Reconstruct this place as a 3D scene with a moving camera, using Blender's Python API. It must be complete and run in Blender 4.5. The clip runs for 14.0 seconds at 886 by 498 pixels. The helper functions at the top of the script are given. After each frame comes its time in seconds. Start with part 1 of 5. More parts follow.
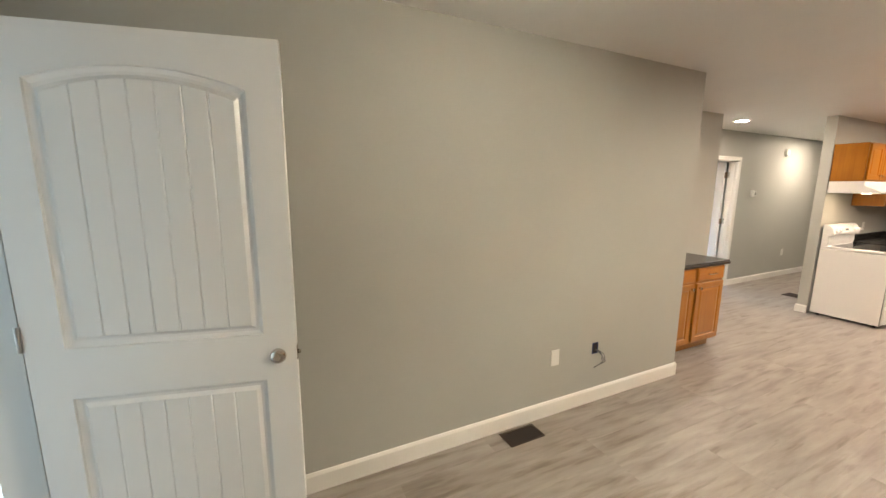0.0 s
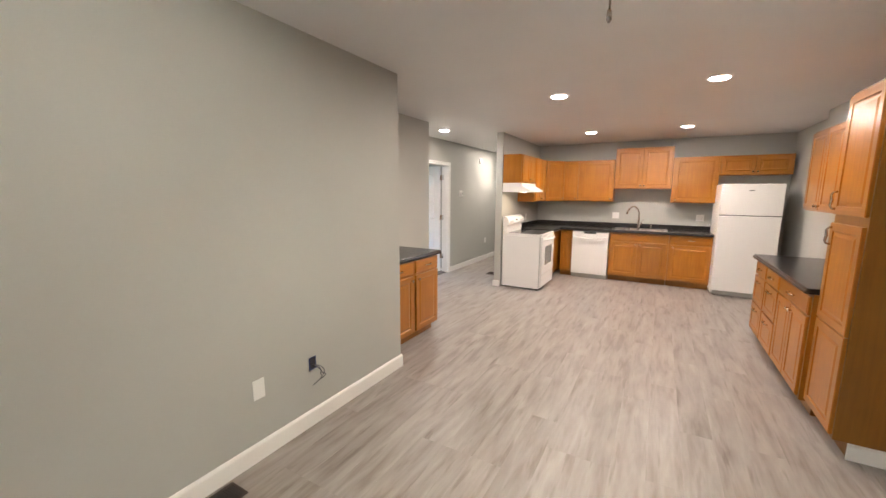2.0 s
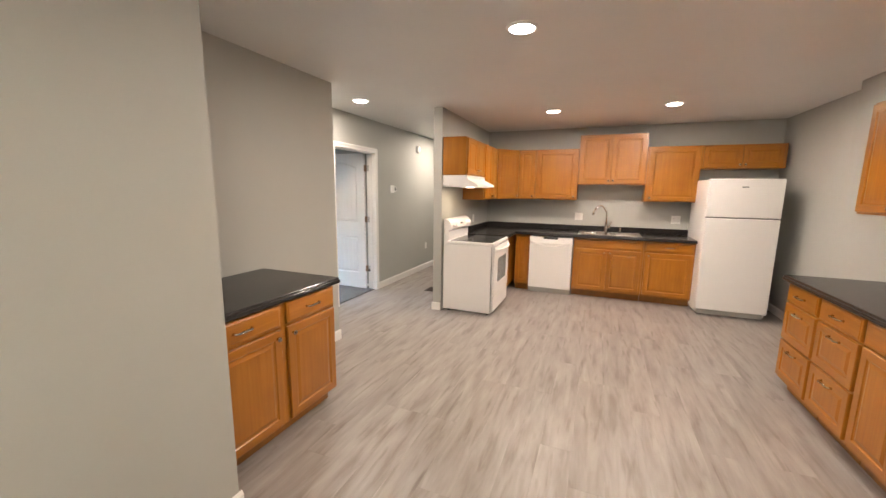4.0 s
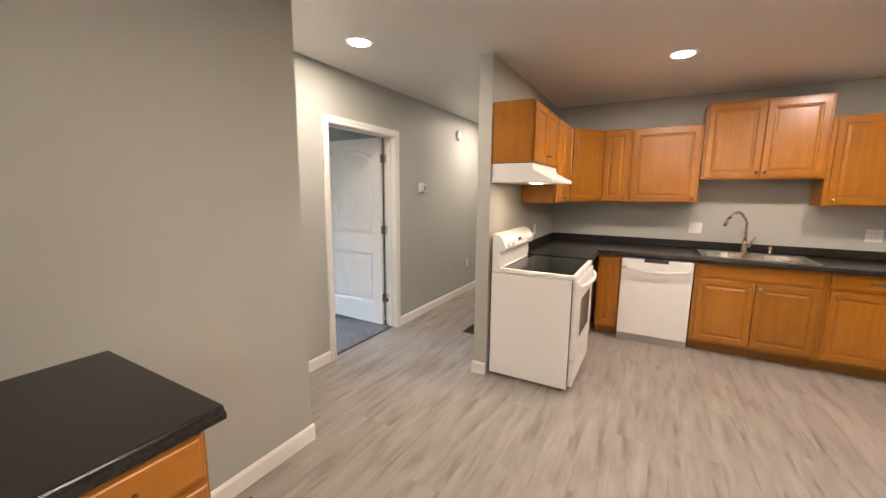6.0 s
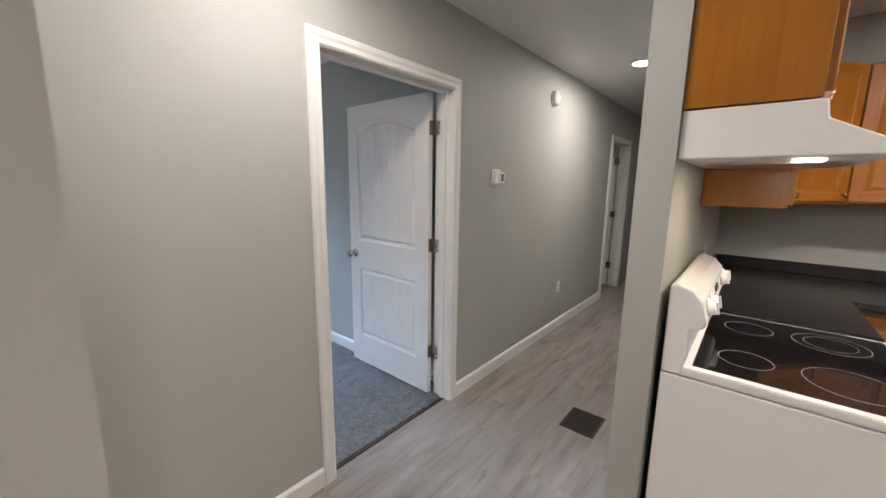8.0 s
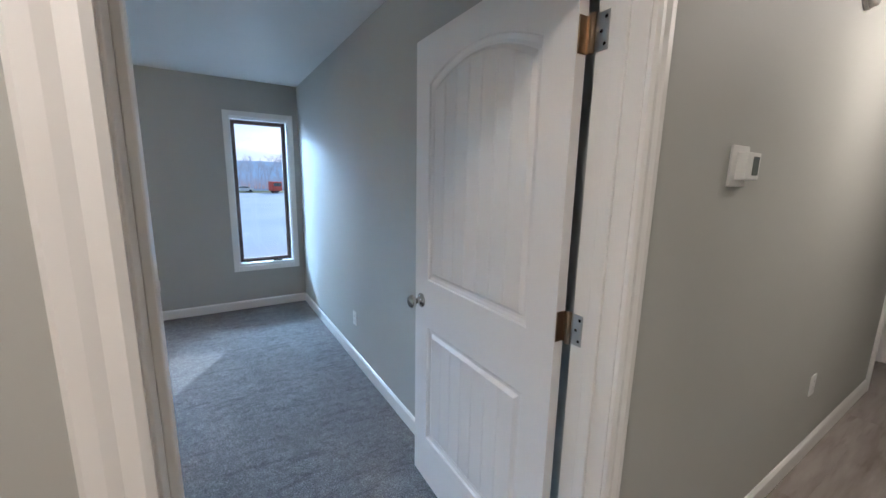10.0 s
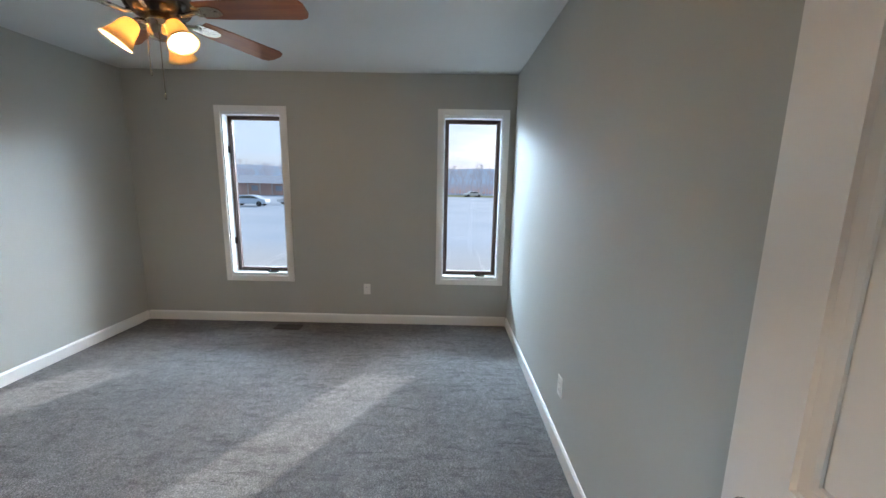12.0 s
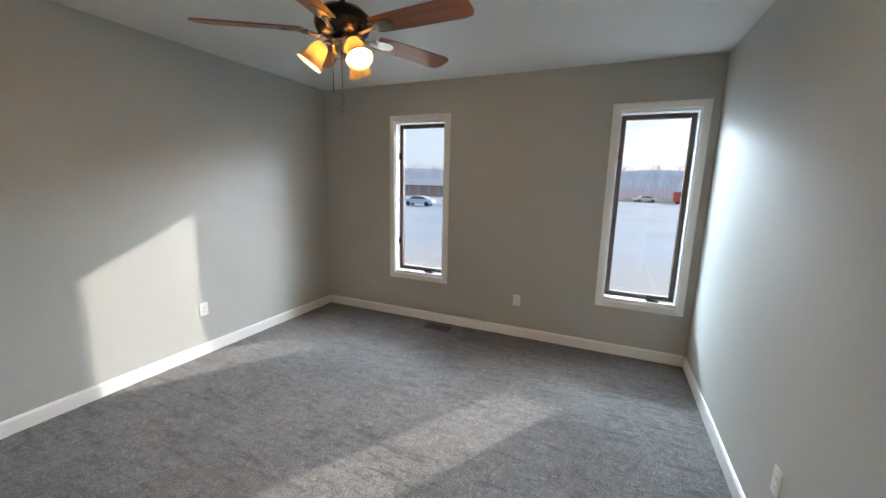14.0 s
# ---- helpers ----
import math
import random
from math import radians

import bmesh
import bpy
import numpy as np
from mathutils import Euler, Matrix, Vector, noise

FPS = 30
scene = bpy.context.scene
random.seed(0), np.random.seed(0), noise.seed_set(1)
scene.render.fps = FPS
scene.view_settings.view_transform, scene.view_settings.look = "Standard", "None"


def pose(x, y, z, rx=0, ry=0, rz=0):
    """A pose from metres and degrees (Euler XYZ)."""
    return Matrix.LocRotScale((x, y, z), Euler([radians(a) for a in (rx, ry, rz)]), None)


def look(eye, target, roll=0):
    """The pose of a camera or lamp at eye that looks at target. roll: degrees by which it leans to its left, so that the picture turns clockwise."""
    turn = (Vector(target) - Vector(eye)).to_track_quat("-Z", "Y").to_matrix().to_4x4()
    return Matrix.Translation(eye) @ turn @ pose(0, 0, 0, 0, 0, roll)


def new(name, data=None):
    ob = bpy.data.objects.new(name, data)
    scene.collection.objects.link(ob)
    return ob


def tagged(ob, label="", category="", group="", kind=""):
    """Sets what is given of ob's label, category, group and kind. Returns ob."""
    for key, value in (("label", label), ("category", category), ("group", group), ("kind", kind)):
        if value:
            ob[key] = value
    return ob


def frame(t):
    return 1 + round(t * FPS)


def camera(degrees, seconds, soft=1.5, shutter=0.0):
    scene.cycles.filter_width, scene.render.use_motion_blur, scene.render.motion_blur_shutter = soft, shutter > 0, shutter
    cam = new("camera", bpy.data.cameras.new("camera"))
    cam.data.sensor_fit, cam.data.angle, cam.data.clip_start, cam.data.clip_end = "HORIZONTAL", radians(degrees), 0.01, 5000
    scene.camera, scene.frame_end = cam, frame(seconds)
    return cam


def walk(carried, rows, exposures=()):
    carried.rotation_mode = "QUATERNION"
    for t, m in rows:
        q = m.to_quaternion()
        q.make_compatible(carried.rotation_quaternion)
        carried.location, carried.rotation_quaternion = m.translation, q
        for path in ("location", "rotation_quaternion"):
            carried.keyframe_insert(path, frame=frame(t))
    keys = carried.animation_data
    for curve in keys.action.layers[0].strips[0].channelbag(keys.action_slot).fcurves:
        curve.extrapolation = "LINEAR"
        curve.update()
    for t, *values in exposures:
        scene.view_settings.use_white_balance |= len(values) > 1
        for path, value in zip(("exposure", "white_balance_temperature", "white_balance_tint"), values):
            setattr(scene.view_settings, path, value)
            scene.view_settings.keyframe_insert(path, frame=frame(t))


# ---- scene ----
cam = camera(99.2, 14.0)

PATH = [
    (0, (1.835, 0.497, 1.619), (0.058, 1.355, 1.293), 0.3),
    (0.5, (1.852, 0.539, 1.593), (0.266, 1.718, 1.289), 0.0),
    (1, (1.855, 0.595, 1.596), (0.477, 2.012, 1.294), 0.2),
    (1.5, (1.854, 0.78, 1.571), (0.688, 2.376, 1.271), 0.4),
    (2, (1.85, 1.065, 1.56), (0.869, 2.782, 1.261), 0.3),
    (2.5, (1.751, 1.429, 1.52), (0.922, 3.224, 1.217), 0.4),
    (2.7, (1.712, 1.573, 1.525), (0.926, 3.387, 1.219), 0.5),
    (4.8, (1.155, 3.229, 1.536), (0.413, 5.06, 1.224), 0.7),
    (5, (1.091, 3.394, 1.527), (0.328, 5.218, 1.225), 0.6),
    (5.5, (0.934, 3.77, 1.511), (0.058, 5.543, 1.211), 0.5),
    (6, (0.731, 4.155, 1.501), (-0.231, 5.882, 1.196), 0.5),
    (6.5, (0.543, 4.55, 1.479), (-0.498, 6.23, 1.167), 0.4),
    (7, (0.298, 4.902, 1.473), (-0.834, 6.518, 1.148), 0.3),
    (7.5, (0.06, 5.213, 1.482), (-1.136, 6.78, 1.147), 0.5),
    (9.8, (-1.046, 6.498, 1.476), (-2.659, 7.625, 1.119), 1.2),
    (10, (-1.149, 6.569, 1.473), (-2.817, 7.613, 1.114), 1.1),
    (10.5, (-1.41, 6.719, 1.485), (-3.199, 7.539, 1.125), 1.2),
    (11, (-1.637, 6.834, 1.495), (-3.518, 7.407, 1.135), 1.2),
    (11.5, (-1.863, 6.878, 1.486), (-3.814, 7.136, 1.127), 1.0),
    (12, (-2.084, 6.871, 1.463), (-4.053, 6.861, 1.114), 1.1),
    (12.5, (-2.215, 6.845, 1.478), (-4.17, 6.618, 1.126), 1.2),
    (13, (-2.278, 6.85, 1.478), (-4.192, 6.386, 1.132), 1.2),
    (13.5, (-2.3, 6.839, 1.484), (-4.161, 6.196, 1.135), 1.3),
    (14, (-2.307, 6.832, 1.49), (-4.109, 6.04, 1.137), 1.3),
]
H = 2.5
walk(cam, [(t, look(eye, target, roll)) for t, eye, target, roll in PATH], [(0.0, 0.92, 6800, 11), (1.2, 0.86, 6400, 11), (2.5, 0.93, 6000, 14), (4.8, 0.68, 6500, 13), (6.2, 0.60, 6450, 13), (7.5, 0.34, 5900, 12), (9.8, 0.08, 5650, 12), (10.5, 0.12, 6700, 14), (11.2, 0.10, 7100, 15), (12.2, 0.12, 7200, 15), (14.0, 0.18, 7850, 17)])

# ---- world and lights ----
world = bpy.data.worlds.new("world")
scene.world = world
world.use_nodes = True
wn = world.node_tree.nodes
wl = world.node_tree.links
sky = wn.new("ShaderNodeTexSky")
sky.sky_type = "NISHITA"
sky.sun_disc = False
SUN_TO = Vector((-1.71, 1.0, 0.84)).normalized()
sky.sun_elevation = math.asin(SUN_TO.z)
sky.sun_rotation = math.atan2(SUN_TO.x, SUN_TO.y)
sky.air_density = 1.2
sky.dust_density = 2.0
wn["Background"].inputs[1].default_value = 0.15
cloud_tc = wn.new("ShaderNodeTexCoord")
cloud_map = wn.new("ShaderNodeMapping")
cloud_map.inputs["Scale"].default_value = (1.0, 1.0, 7.0)
cloud = wn.new("ShaderNodeTexNoise")
cloud.inputs["Scale"].default_value = 1.7
cloud.inputs["Detail"].default_value = 5
cover = wn.new("ShaderNodeMapRange")
cover.inputs[1].default_value, cover.inputs[2].default_value = 0.35, 0.65
cover.inputs[3].default_value, cover.inputs[4].default_value = 0.62, 0.97
veil = wn.new("ShaderNodeMix")
veil.data_type = "RGBA"
veil.inputs[7].default_value = (3.7, 5.5, 8.0, 1)
wl.new(cloud_tc.outputs["Generated"], cloud_map.inputs[0])
wl.new(cloud_map.outputs[0], cloud.inputs["Vector"])
wl.new(cloud.outputs[0], cover.inputs[0])
wl.new(cover.outputs[0], veil.inputs[0])
wl.new(sky.outputs[0], veil.inputs[6])
wl.new(veil.outputs[2], wn["Background"].inputs[0])

sun = new("sun", bpy.data.lights.new("sun", "SUN"))
sun.data.energy = 5.0
sun.data.angle = radians(1.0)
sun.data.color = (0.86, 0.94, 1.0)
sun.matrix_world = look((-20, 10, 12), (-20 - SUN_TO.x, 10 - SUN_TO.y, 12 - SUN_TO.z))


def area_lamp(name, m, sx, sy, watts, colour, shape="RECTANGLE"):
    data = bpy.data.lights.new(name, "AREA")
    data.shape, data.size, data.size_y, data.energy, data.color = shape, sx, sy, watts, colour
    ob = new(name, data)
    ob.matrix_world = m
    return ob


def point_lamp(name, place, watts, colour, radius=0.03):
    data = bpy.data.lights.new(name, "POINT")
    data.energy, data.color, data.shadow_soft_size = watts, colour, radius
    ob = new(name, data)
    ob.location = place
    return ob


WARM = (1.0, 0.84, 0.68)
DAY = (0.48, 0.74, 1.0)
DOWNLIGHTS = [(-1.109, 6.266), (-1.05, 9.15), (0.906, 4.998), (2.19, 5.0), (0.82, 7.53), (2.10, 7.55)]
DOWN_WATTS = 18.0
for lx, ly in DOWNLIGHTS:
    area_lamp("downlight_lamp", pose(lx, ly, H - 0.021), 0.13, 0.13, DOWN_WATTS * (0.75 if ly == 6.266 else 1.0), WARM, "DISK")
area_lamp("hood_lamp", pose(-0.076, 7.055, 1.558), 0.06, 0.09, 2.2, (1.0, 0.78, 0.52))
# unseen lamp outside, added to stand in for sky light through the two bedroom windows
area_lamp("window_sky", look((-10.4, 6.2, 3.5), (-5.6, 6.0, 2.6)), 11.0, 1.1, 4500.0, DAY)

# ---- materials ----


def material(name):
    m = bpy.data.materials.new(name)
    m.use_nodes = True
    n, l = m.node_tree.nodes, m.node_tree.links
    return m, n, l, n["Principled BSDF"]


def ramp(n, l, source, stops):
    r = n.new("ShaderNodeValToRGB")
    el = r.color_ramp.elements
    while len(el) < len(stops):
        el.new(0.5)
    for e, (p, c) in zip(el, stops):
        e.position, e.color = p, (*c, 1)
    l.new(source, r.inputs[0])
    return r


def noise_at(n, l, scale, detail=4.0, stretch=(1, 1, 1), rough=0.55, space="Object", warp=0.0):
    tc = n.new("ShaderNodeTexCoord")
    mp = n.new("ShaderNodeMapping")
    mp.inputs["Scale"].default_value = stretch
    tx = n.new("ShaderNodeTexNoise")
    tx.inputs["Scale"].default_value = scale
    tx.inputs["Detail"].default_value = detail
    tx.inputs["Roughness"].default_value = rough
    tx.inputs["Distortion"].default_value = warp
    l.new(tc.outputs[space], mp.inputs[0])
    l.new(mp.outputs[0], tx.inputs["Vector"])
    return tx, mp


def bump(n, l, b, source, strength, distance):
    bp = n.new("ShaderNodeBump")
    bp.inputs["Strength"].default_value = strength
    bp.inputs["Distance"].default_value = distance
    l.new(source, bp.inputs["Height"])
    l.new(bp.outputs[0], b.inputs["Normal"])
    return bp


def mix_rgb(n, l, a, b_, fac, mode="MIX"):
    mx = n.new("ShaderNodeMix")
    mx.data_type, mx.blend_type = "RGBA", mode
    for sock, v in ((mx.inputs[0], fac), (mx.inputs[6], a), (mx.inputs[7], b_)):
        if hasattr(v, "links"):
            l.new(v, sock)
        else:
            sock.default_value = v if isinstance(v, float) else (*v, 1)
    return mx.outputs[2]


def painted(name, colour, rough=0.5, spread=0.05, fine=220.0, relief=0.08, depth=0.0004, space="Object", glow=None):
    m, n, l, b = material(name)
    big, _ = noise_at(n, l, 1.3, 3, space=space)
    lo = tuple(c * (1 - spread) for c in colour)
    hi = tuple(min(1, c * (1 + spread)) for c in colour)
    r = ramp(n, l, big.outputs[0], [(0.3, lo), (0.7, hi)])
    l.new(r.outputs[0], b.inputs["Base Color"])
    tiny, _ = noise_at(n, l, fine, 3, space=space)
    bump(n, l, b, tiny.outputs[0], relief, depth)
    rr = n.new("ShaderNodeMapRange")
    rr.inputs[3].default_value, rr.inputs[4].default_value = rough - 0.06, rough + 0.06
    l.new(big.outputs[0], rr.inputs[0])
    l.new(rr.outputs[0], b.inputs["Roughness"])
    if glow:
        b.inputs["Emission Color"].default_value = (*glow, 1)
        b.inputs["Emission Strength"].default_value = 1.0
    return m


def plain(name, colour, rough=0.4, metal=0.0, emit=0.0, coat=0.0):
    m, n, l, b = material(name)
    b.inputs["Base Color"].default_value = (*colour, 1)
    b.inputs["Metallic"].default_value = metal
    b.inputs["Coat Weight"].default_value = coat
    tx, _ = noise_at(n, l, 5.0, 1)
    rr = n.new("ShaderNodeMapRange")
    rr.inputs[3].default_value, rr.inputs[4].default_value = max(0.02, rough - 0.02), rough + 0.02
    l.new(tx.outputs[0], rr.inputs[0])
    l.new(rr.outputs[0], b.inputs["Roughness"])
    if emit:
        b.inputs["Emission Color"].default_value = (*colour, 1)
        b.inputs["Emission Strength"].default_value = emit
    return m


def wood(name, dark, mid, light, axis, rough=0.3, coat=0.35):
    """Honey-stained wood whose grain runs along axis (0 x, 1 y, 2 z)."""
    m, n, l, b = material(name)
    stretch = [22.0, 22.0, 22.0]
    stretch[axis] = 1.1
    tx, mp = noise_at(n, l, 1.6, 7, stretch, 0.62, warp=0.5)
    oi = n.new("ShaderNodeObjectInfo")
    sh = n.new("ShaderNodeVectorMath")
    sh.operation = "ADD"
    cx = n.new("ShaderNodeCombineXYZ")
    ml = n.new("ShaderNodeMath")
    ml.operation = "MULTIPLY"
    ml.inputs[1].default_value = 37.0
    l.new(oi.outputs["Random"], ml.inputs[0])
    for i in range(3):
        l.new(ml.outputs[0], cx.inputs[i])
    l.new(mp.outputs[0], sh.inputs[0])
    l.new(cx.outputs[0], sh.inputs[1])
    l.new(sh.outputs[0], tx.inputs["Vector"])
    r = ramp(n, l, tx.outputs[0], [(0.28, dark), (0.5, mid), (0.72, light)])
    big, _ = noise_at(n, l, 3.0, 2)
    tone = ramp(n, l, big.outputs[0], [(0.3, (0.84, 0.80, 0.74)), (0.7, (1.0, 1.0, 1.0))])
    col = mix_rgb(n, l, r.outputs[0], tone.outputs[0], 1.0, "MULTIPLY")
    vary = n.new("ShaderNodeMapRange")
    vary.inputs[3].default_value, vary.inputs[4].default_value = 0.88, 1.1
    l.new(oi.outputs["Random"], vary.inputs[0])
    hs = n.new("ShaderNodeHueSaturation")
    l.new(vary.outputs[0], hs.inputs["Value"])
    l.new(col, hs.inputs["Color"])
    l.new(hs.outputs[0], b.inputs["Base Color"])
    b.inputs["Roughness"].default_value = rough
    b.inputs["Coat Weight"].default_value = coat
    b.inputs["Coat Roughness"].default_value = 0.22
    bump(n, l, b, tx.outputs[0], 0.12, 0.0006)
    return m


WALL_PAINT = painted("sage_grey_wall_paint", (0.43, 0.435, 0.405), 0.62, 0.03, 160.0, 0.10, 0.0006, "Object")
CEIL_PAINT = painted("pale_ceiling_paint", (0.72, 0.72, 0.71), 0.42, 0.03, 90.0, 0.10, 0.0006)
TRIM_WHITE = painted("white_trim_paint", (0.80, 0.79, 0.76), 0.33, 0.03, 60.0, 0.12, 0.0005)
DOOR_WHITE = painted("white_door_paint", (0.80, 0.79, 0.77), 0.36, 0.03, 45.0, 0.15, 0.0005)
ENAMEL = painted("white_appliance_enamel", (0.80, 0.79, 0.775), 0.36, 0.01, 60.0, 0.03, 0.0002)
PLASTIC_WHITE = plain("white_plastic", (0.78, 0.78, 0.75), 0.35)
LAMP_GLOW = plain("lit_diffuser", (1.0, 0.90, 0.80), 0.4, emit=34.0)
STEEL = plain("brushed_steel", (0.55, 0.54, 0.51), 0.28, 1.0)
NICKEL = plain("satin_nickel", (0.58, 0.54, 0.48), 0.17, 1.0)
BRONZE = plain("aged_bronze_hinge", (0.30, 0.22, 0.15), 0.35, 1.0)
DARK_METAL = plain("dark_oiled_bronze", (0.05, 0.04, 0.035), 0.25, 0.9)
BLACK = plain("black_plastic", (0.015, 0.015, 0.016), 0.4)
BLACK_GLASS = plain("black_ceramic_glass", (0.008, 0.008, 0.010), 0.06)
RING_GREY = plain("pale_grey_burner_mark", (0.20, 0.20, 0.21), 0.3)
SMOKED = plain("smoked_oven_glass", (0.10, 0.11, 0.10), 0.12)
KICK_GREY = plain("grey_kick_panel", (0.42, 0.42, 0.40), 0.4)
VENT_BROWN = plain("brown_painted_register", (0.040, 0.026, 0.020), 0.6)
BLUE_BOX = plain("blue_plastic_box", (0.01, 0.03, 0.14), 0.5)
CABLE_GREY = plain("grey_cable", (0.10, 0.10, 0.12), 0.5)
SCREEN_GREY = plain("grey_display", (0.16, 0.18, 0.17), 0.2)
SASH_BROWN = plain("dark_brown_sash", (0.065, 0.035, 0.028), 0.45)
VINYL_WHITE = plain("white_window_vinyl", (0.80, 0.82, 0.82), 0.35)

OAK = [wood("honey_oak_grain_" + "xyz"[a], (0.345, 0.124, 0.007), (0.395, 0.149, 0.010), (0.445, 0.178, 0.015), a) for a in range(3)]
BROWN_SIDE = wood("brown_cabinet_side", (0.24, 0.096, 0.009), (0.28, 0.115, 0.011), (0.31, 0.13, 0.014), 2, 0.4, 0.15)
BLADE_WOOD = wood("cherry_fan_blade", (0.22, 0.052, 0.014), (0.34, 0.092, 0.026), (0.46, 0.14, 0.042), 0, 0.3, 0.4)


def laminate():
    m, n, l, b = material("charcoal_laminate")
    tx, _ = noise_at(n, l, 60.0, 6)
    sp, _ = noise_at(n, l, 420.0, 2)
    r = ramp(n, l, tx.outputs[0], [(0.3, (0.012, 0.011, 0.011)), (0.7, (0.027, 0.024, 0.023))])
    s = ramp(n, l, sp.outputs[0], [(0.60, (0, 0, 0)), (0.72, (0.05, 0.045, 0.045))])
    l.new(mix_rgb(n, l, r.outputs[0], s.outputs[0], 1.0, "ADD"), b.inputs["Base Color"])
    b.inputs["Roughness"].default_value = 0.24
    b.inputs["Specular IOR Level"].default_value = 0.38
    bump(n, l, b, tx.outputs[0], 0.08, 0.0004)
    return m


def plank_vinyl():
    m, n, l, b = material("weathered_grey_vinyl_plank")
    oi = n.new("ShaderNodeObjectInfo")
    tc = n.new("ShaderNodeTexCoord")
    ml = n.new("ShaderNodeMath")
    ml.operation = "MULTIPLY"
    ml.inputs[1].default_value = 23.0
    cx = n.new("ShaderNodeCombineXYZ")
    sh = n.new("ShaderNodeVectorMath")
    sh.operation = "ADD"
    geo = n.new("ShaderNodeNewGeometry")
    both = n.new("ShaderNodeMath")
    both.operation = "ADD"
    l.new(oi.outputs["Random"], both.inputs[0])
    l.new(geo.outputs["Random Per Island"], both.inputs[1])
    own = n.new("ShaderNodeMath")
    own.operation = "FRACT"
    l.new(both.outputs[0], own.inputs[0])
    l.new(own.outputs[0], ml.inputs[0])
    l.new(ml.outputs[0], cx.inputs[0])
    l.new(ml.outputs[0], cx.inputs[1])
    l.new(geo.outputs["Position"], sh.inputs[0])
    l.new(cx.outputs[0], sh.inputs[1])
    outs = []
    for scale, stretch, detail, warp in ((2.6, (5.4, 0.75, 1), 5, 0.35), (6.0, (6.0, 0.8, 1), 6, 0.4), (1.1, (1.6, 0.6, 1), 2, 0.4), (4.2, (4.6, 0.55, 1), 4, 0.3)):
        mp = n.new("ShaderNodeMapping")
        mp.inputs["Scale"].default_value = stretch
        tx = n.new("ShaderNodeTexNoise")
        tx.inputs["Scale"].default_value = scale
        tx.inputs["Detail"].default_value = detail
        tx.inputs["Distortion"].default_value = warp
        l.new(sh.outputs[0], mp.inputs[0])
        l.new(mp.outputs[0], tx.inputs["Vector"])
        outs.append(tx)
    base = ramp(n, l, outs[0].outputs[0], [(0.30, (0.222, 0.193, 0.170)), (0.45, (0.300, 0.269, 0.245)), (0.70, (0.372, 0.340, 0.314))])
    fine = ramp(n, l, outs[1].outputs[0], [(0.30, (0.89, 0.88, 0.87)), (0.6, (1.0, 1.0, 1.0))])
    wide = ramp(n, l, outs[2].outputs[0], [(0.30, (0.90, 0.89, 0.88)), (0.7, (1.0, 1.0, 1.0))])
    c = mix_rgb(n, l, base.outputs[0], fine.outputs[0], 1.0, "MULTIPLY")
    c = mix_rgb(n, l, c, wide.outputs[0], 1.0, "MULTIPLY")
    knots = ramp(n, l, outs[3].outputs[0], [(0.58, (1.0, 1.0, 1.0)), (0.66, (0.82, 0.80, 0.78)), (0.76, (0.62, 0.59, 0.56))])
    c = mix_rgb(n, l, c, knots.outputs[0], 1.0, "MULTIPLY")
    vary = n.new("ShaderNodeMapRange")
    vary.inputs[3].default_value, vary.inputs[4].default_value = 0.97, 1.03
    l.new(own.outputs[0], vary.inputs[0])
    hs = n.new("ShaderNodeHueSaturation")
    l.new(vary.outputs[0], hs.inputs["Value"])
    l.new(c, hs.inputs["Color"])
    l.new(hs.outputs[0], b.inputs["Base Color"])
    rr = n.new("ShaderNodeMapRange")
    rr.inputs[3].default_value, rr.inputs[4].default_value = 0.30, 0.46
    l.new(outs[1].outputs[0], rr.inputs[0])
    l.new(rr.outputs[0], b.inputs["Roughness"])
    bump(n, l, b, outs[1].outputs[0], 0.15, 0.0005)
    return m


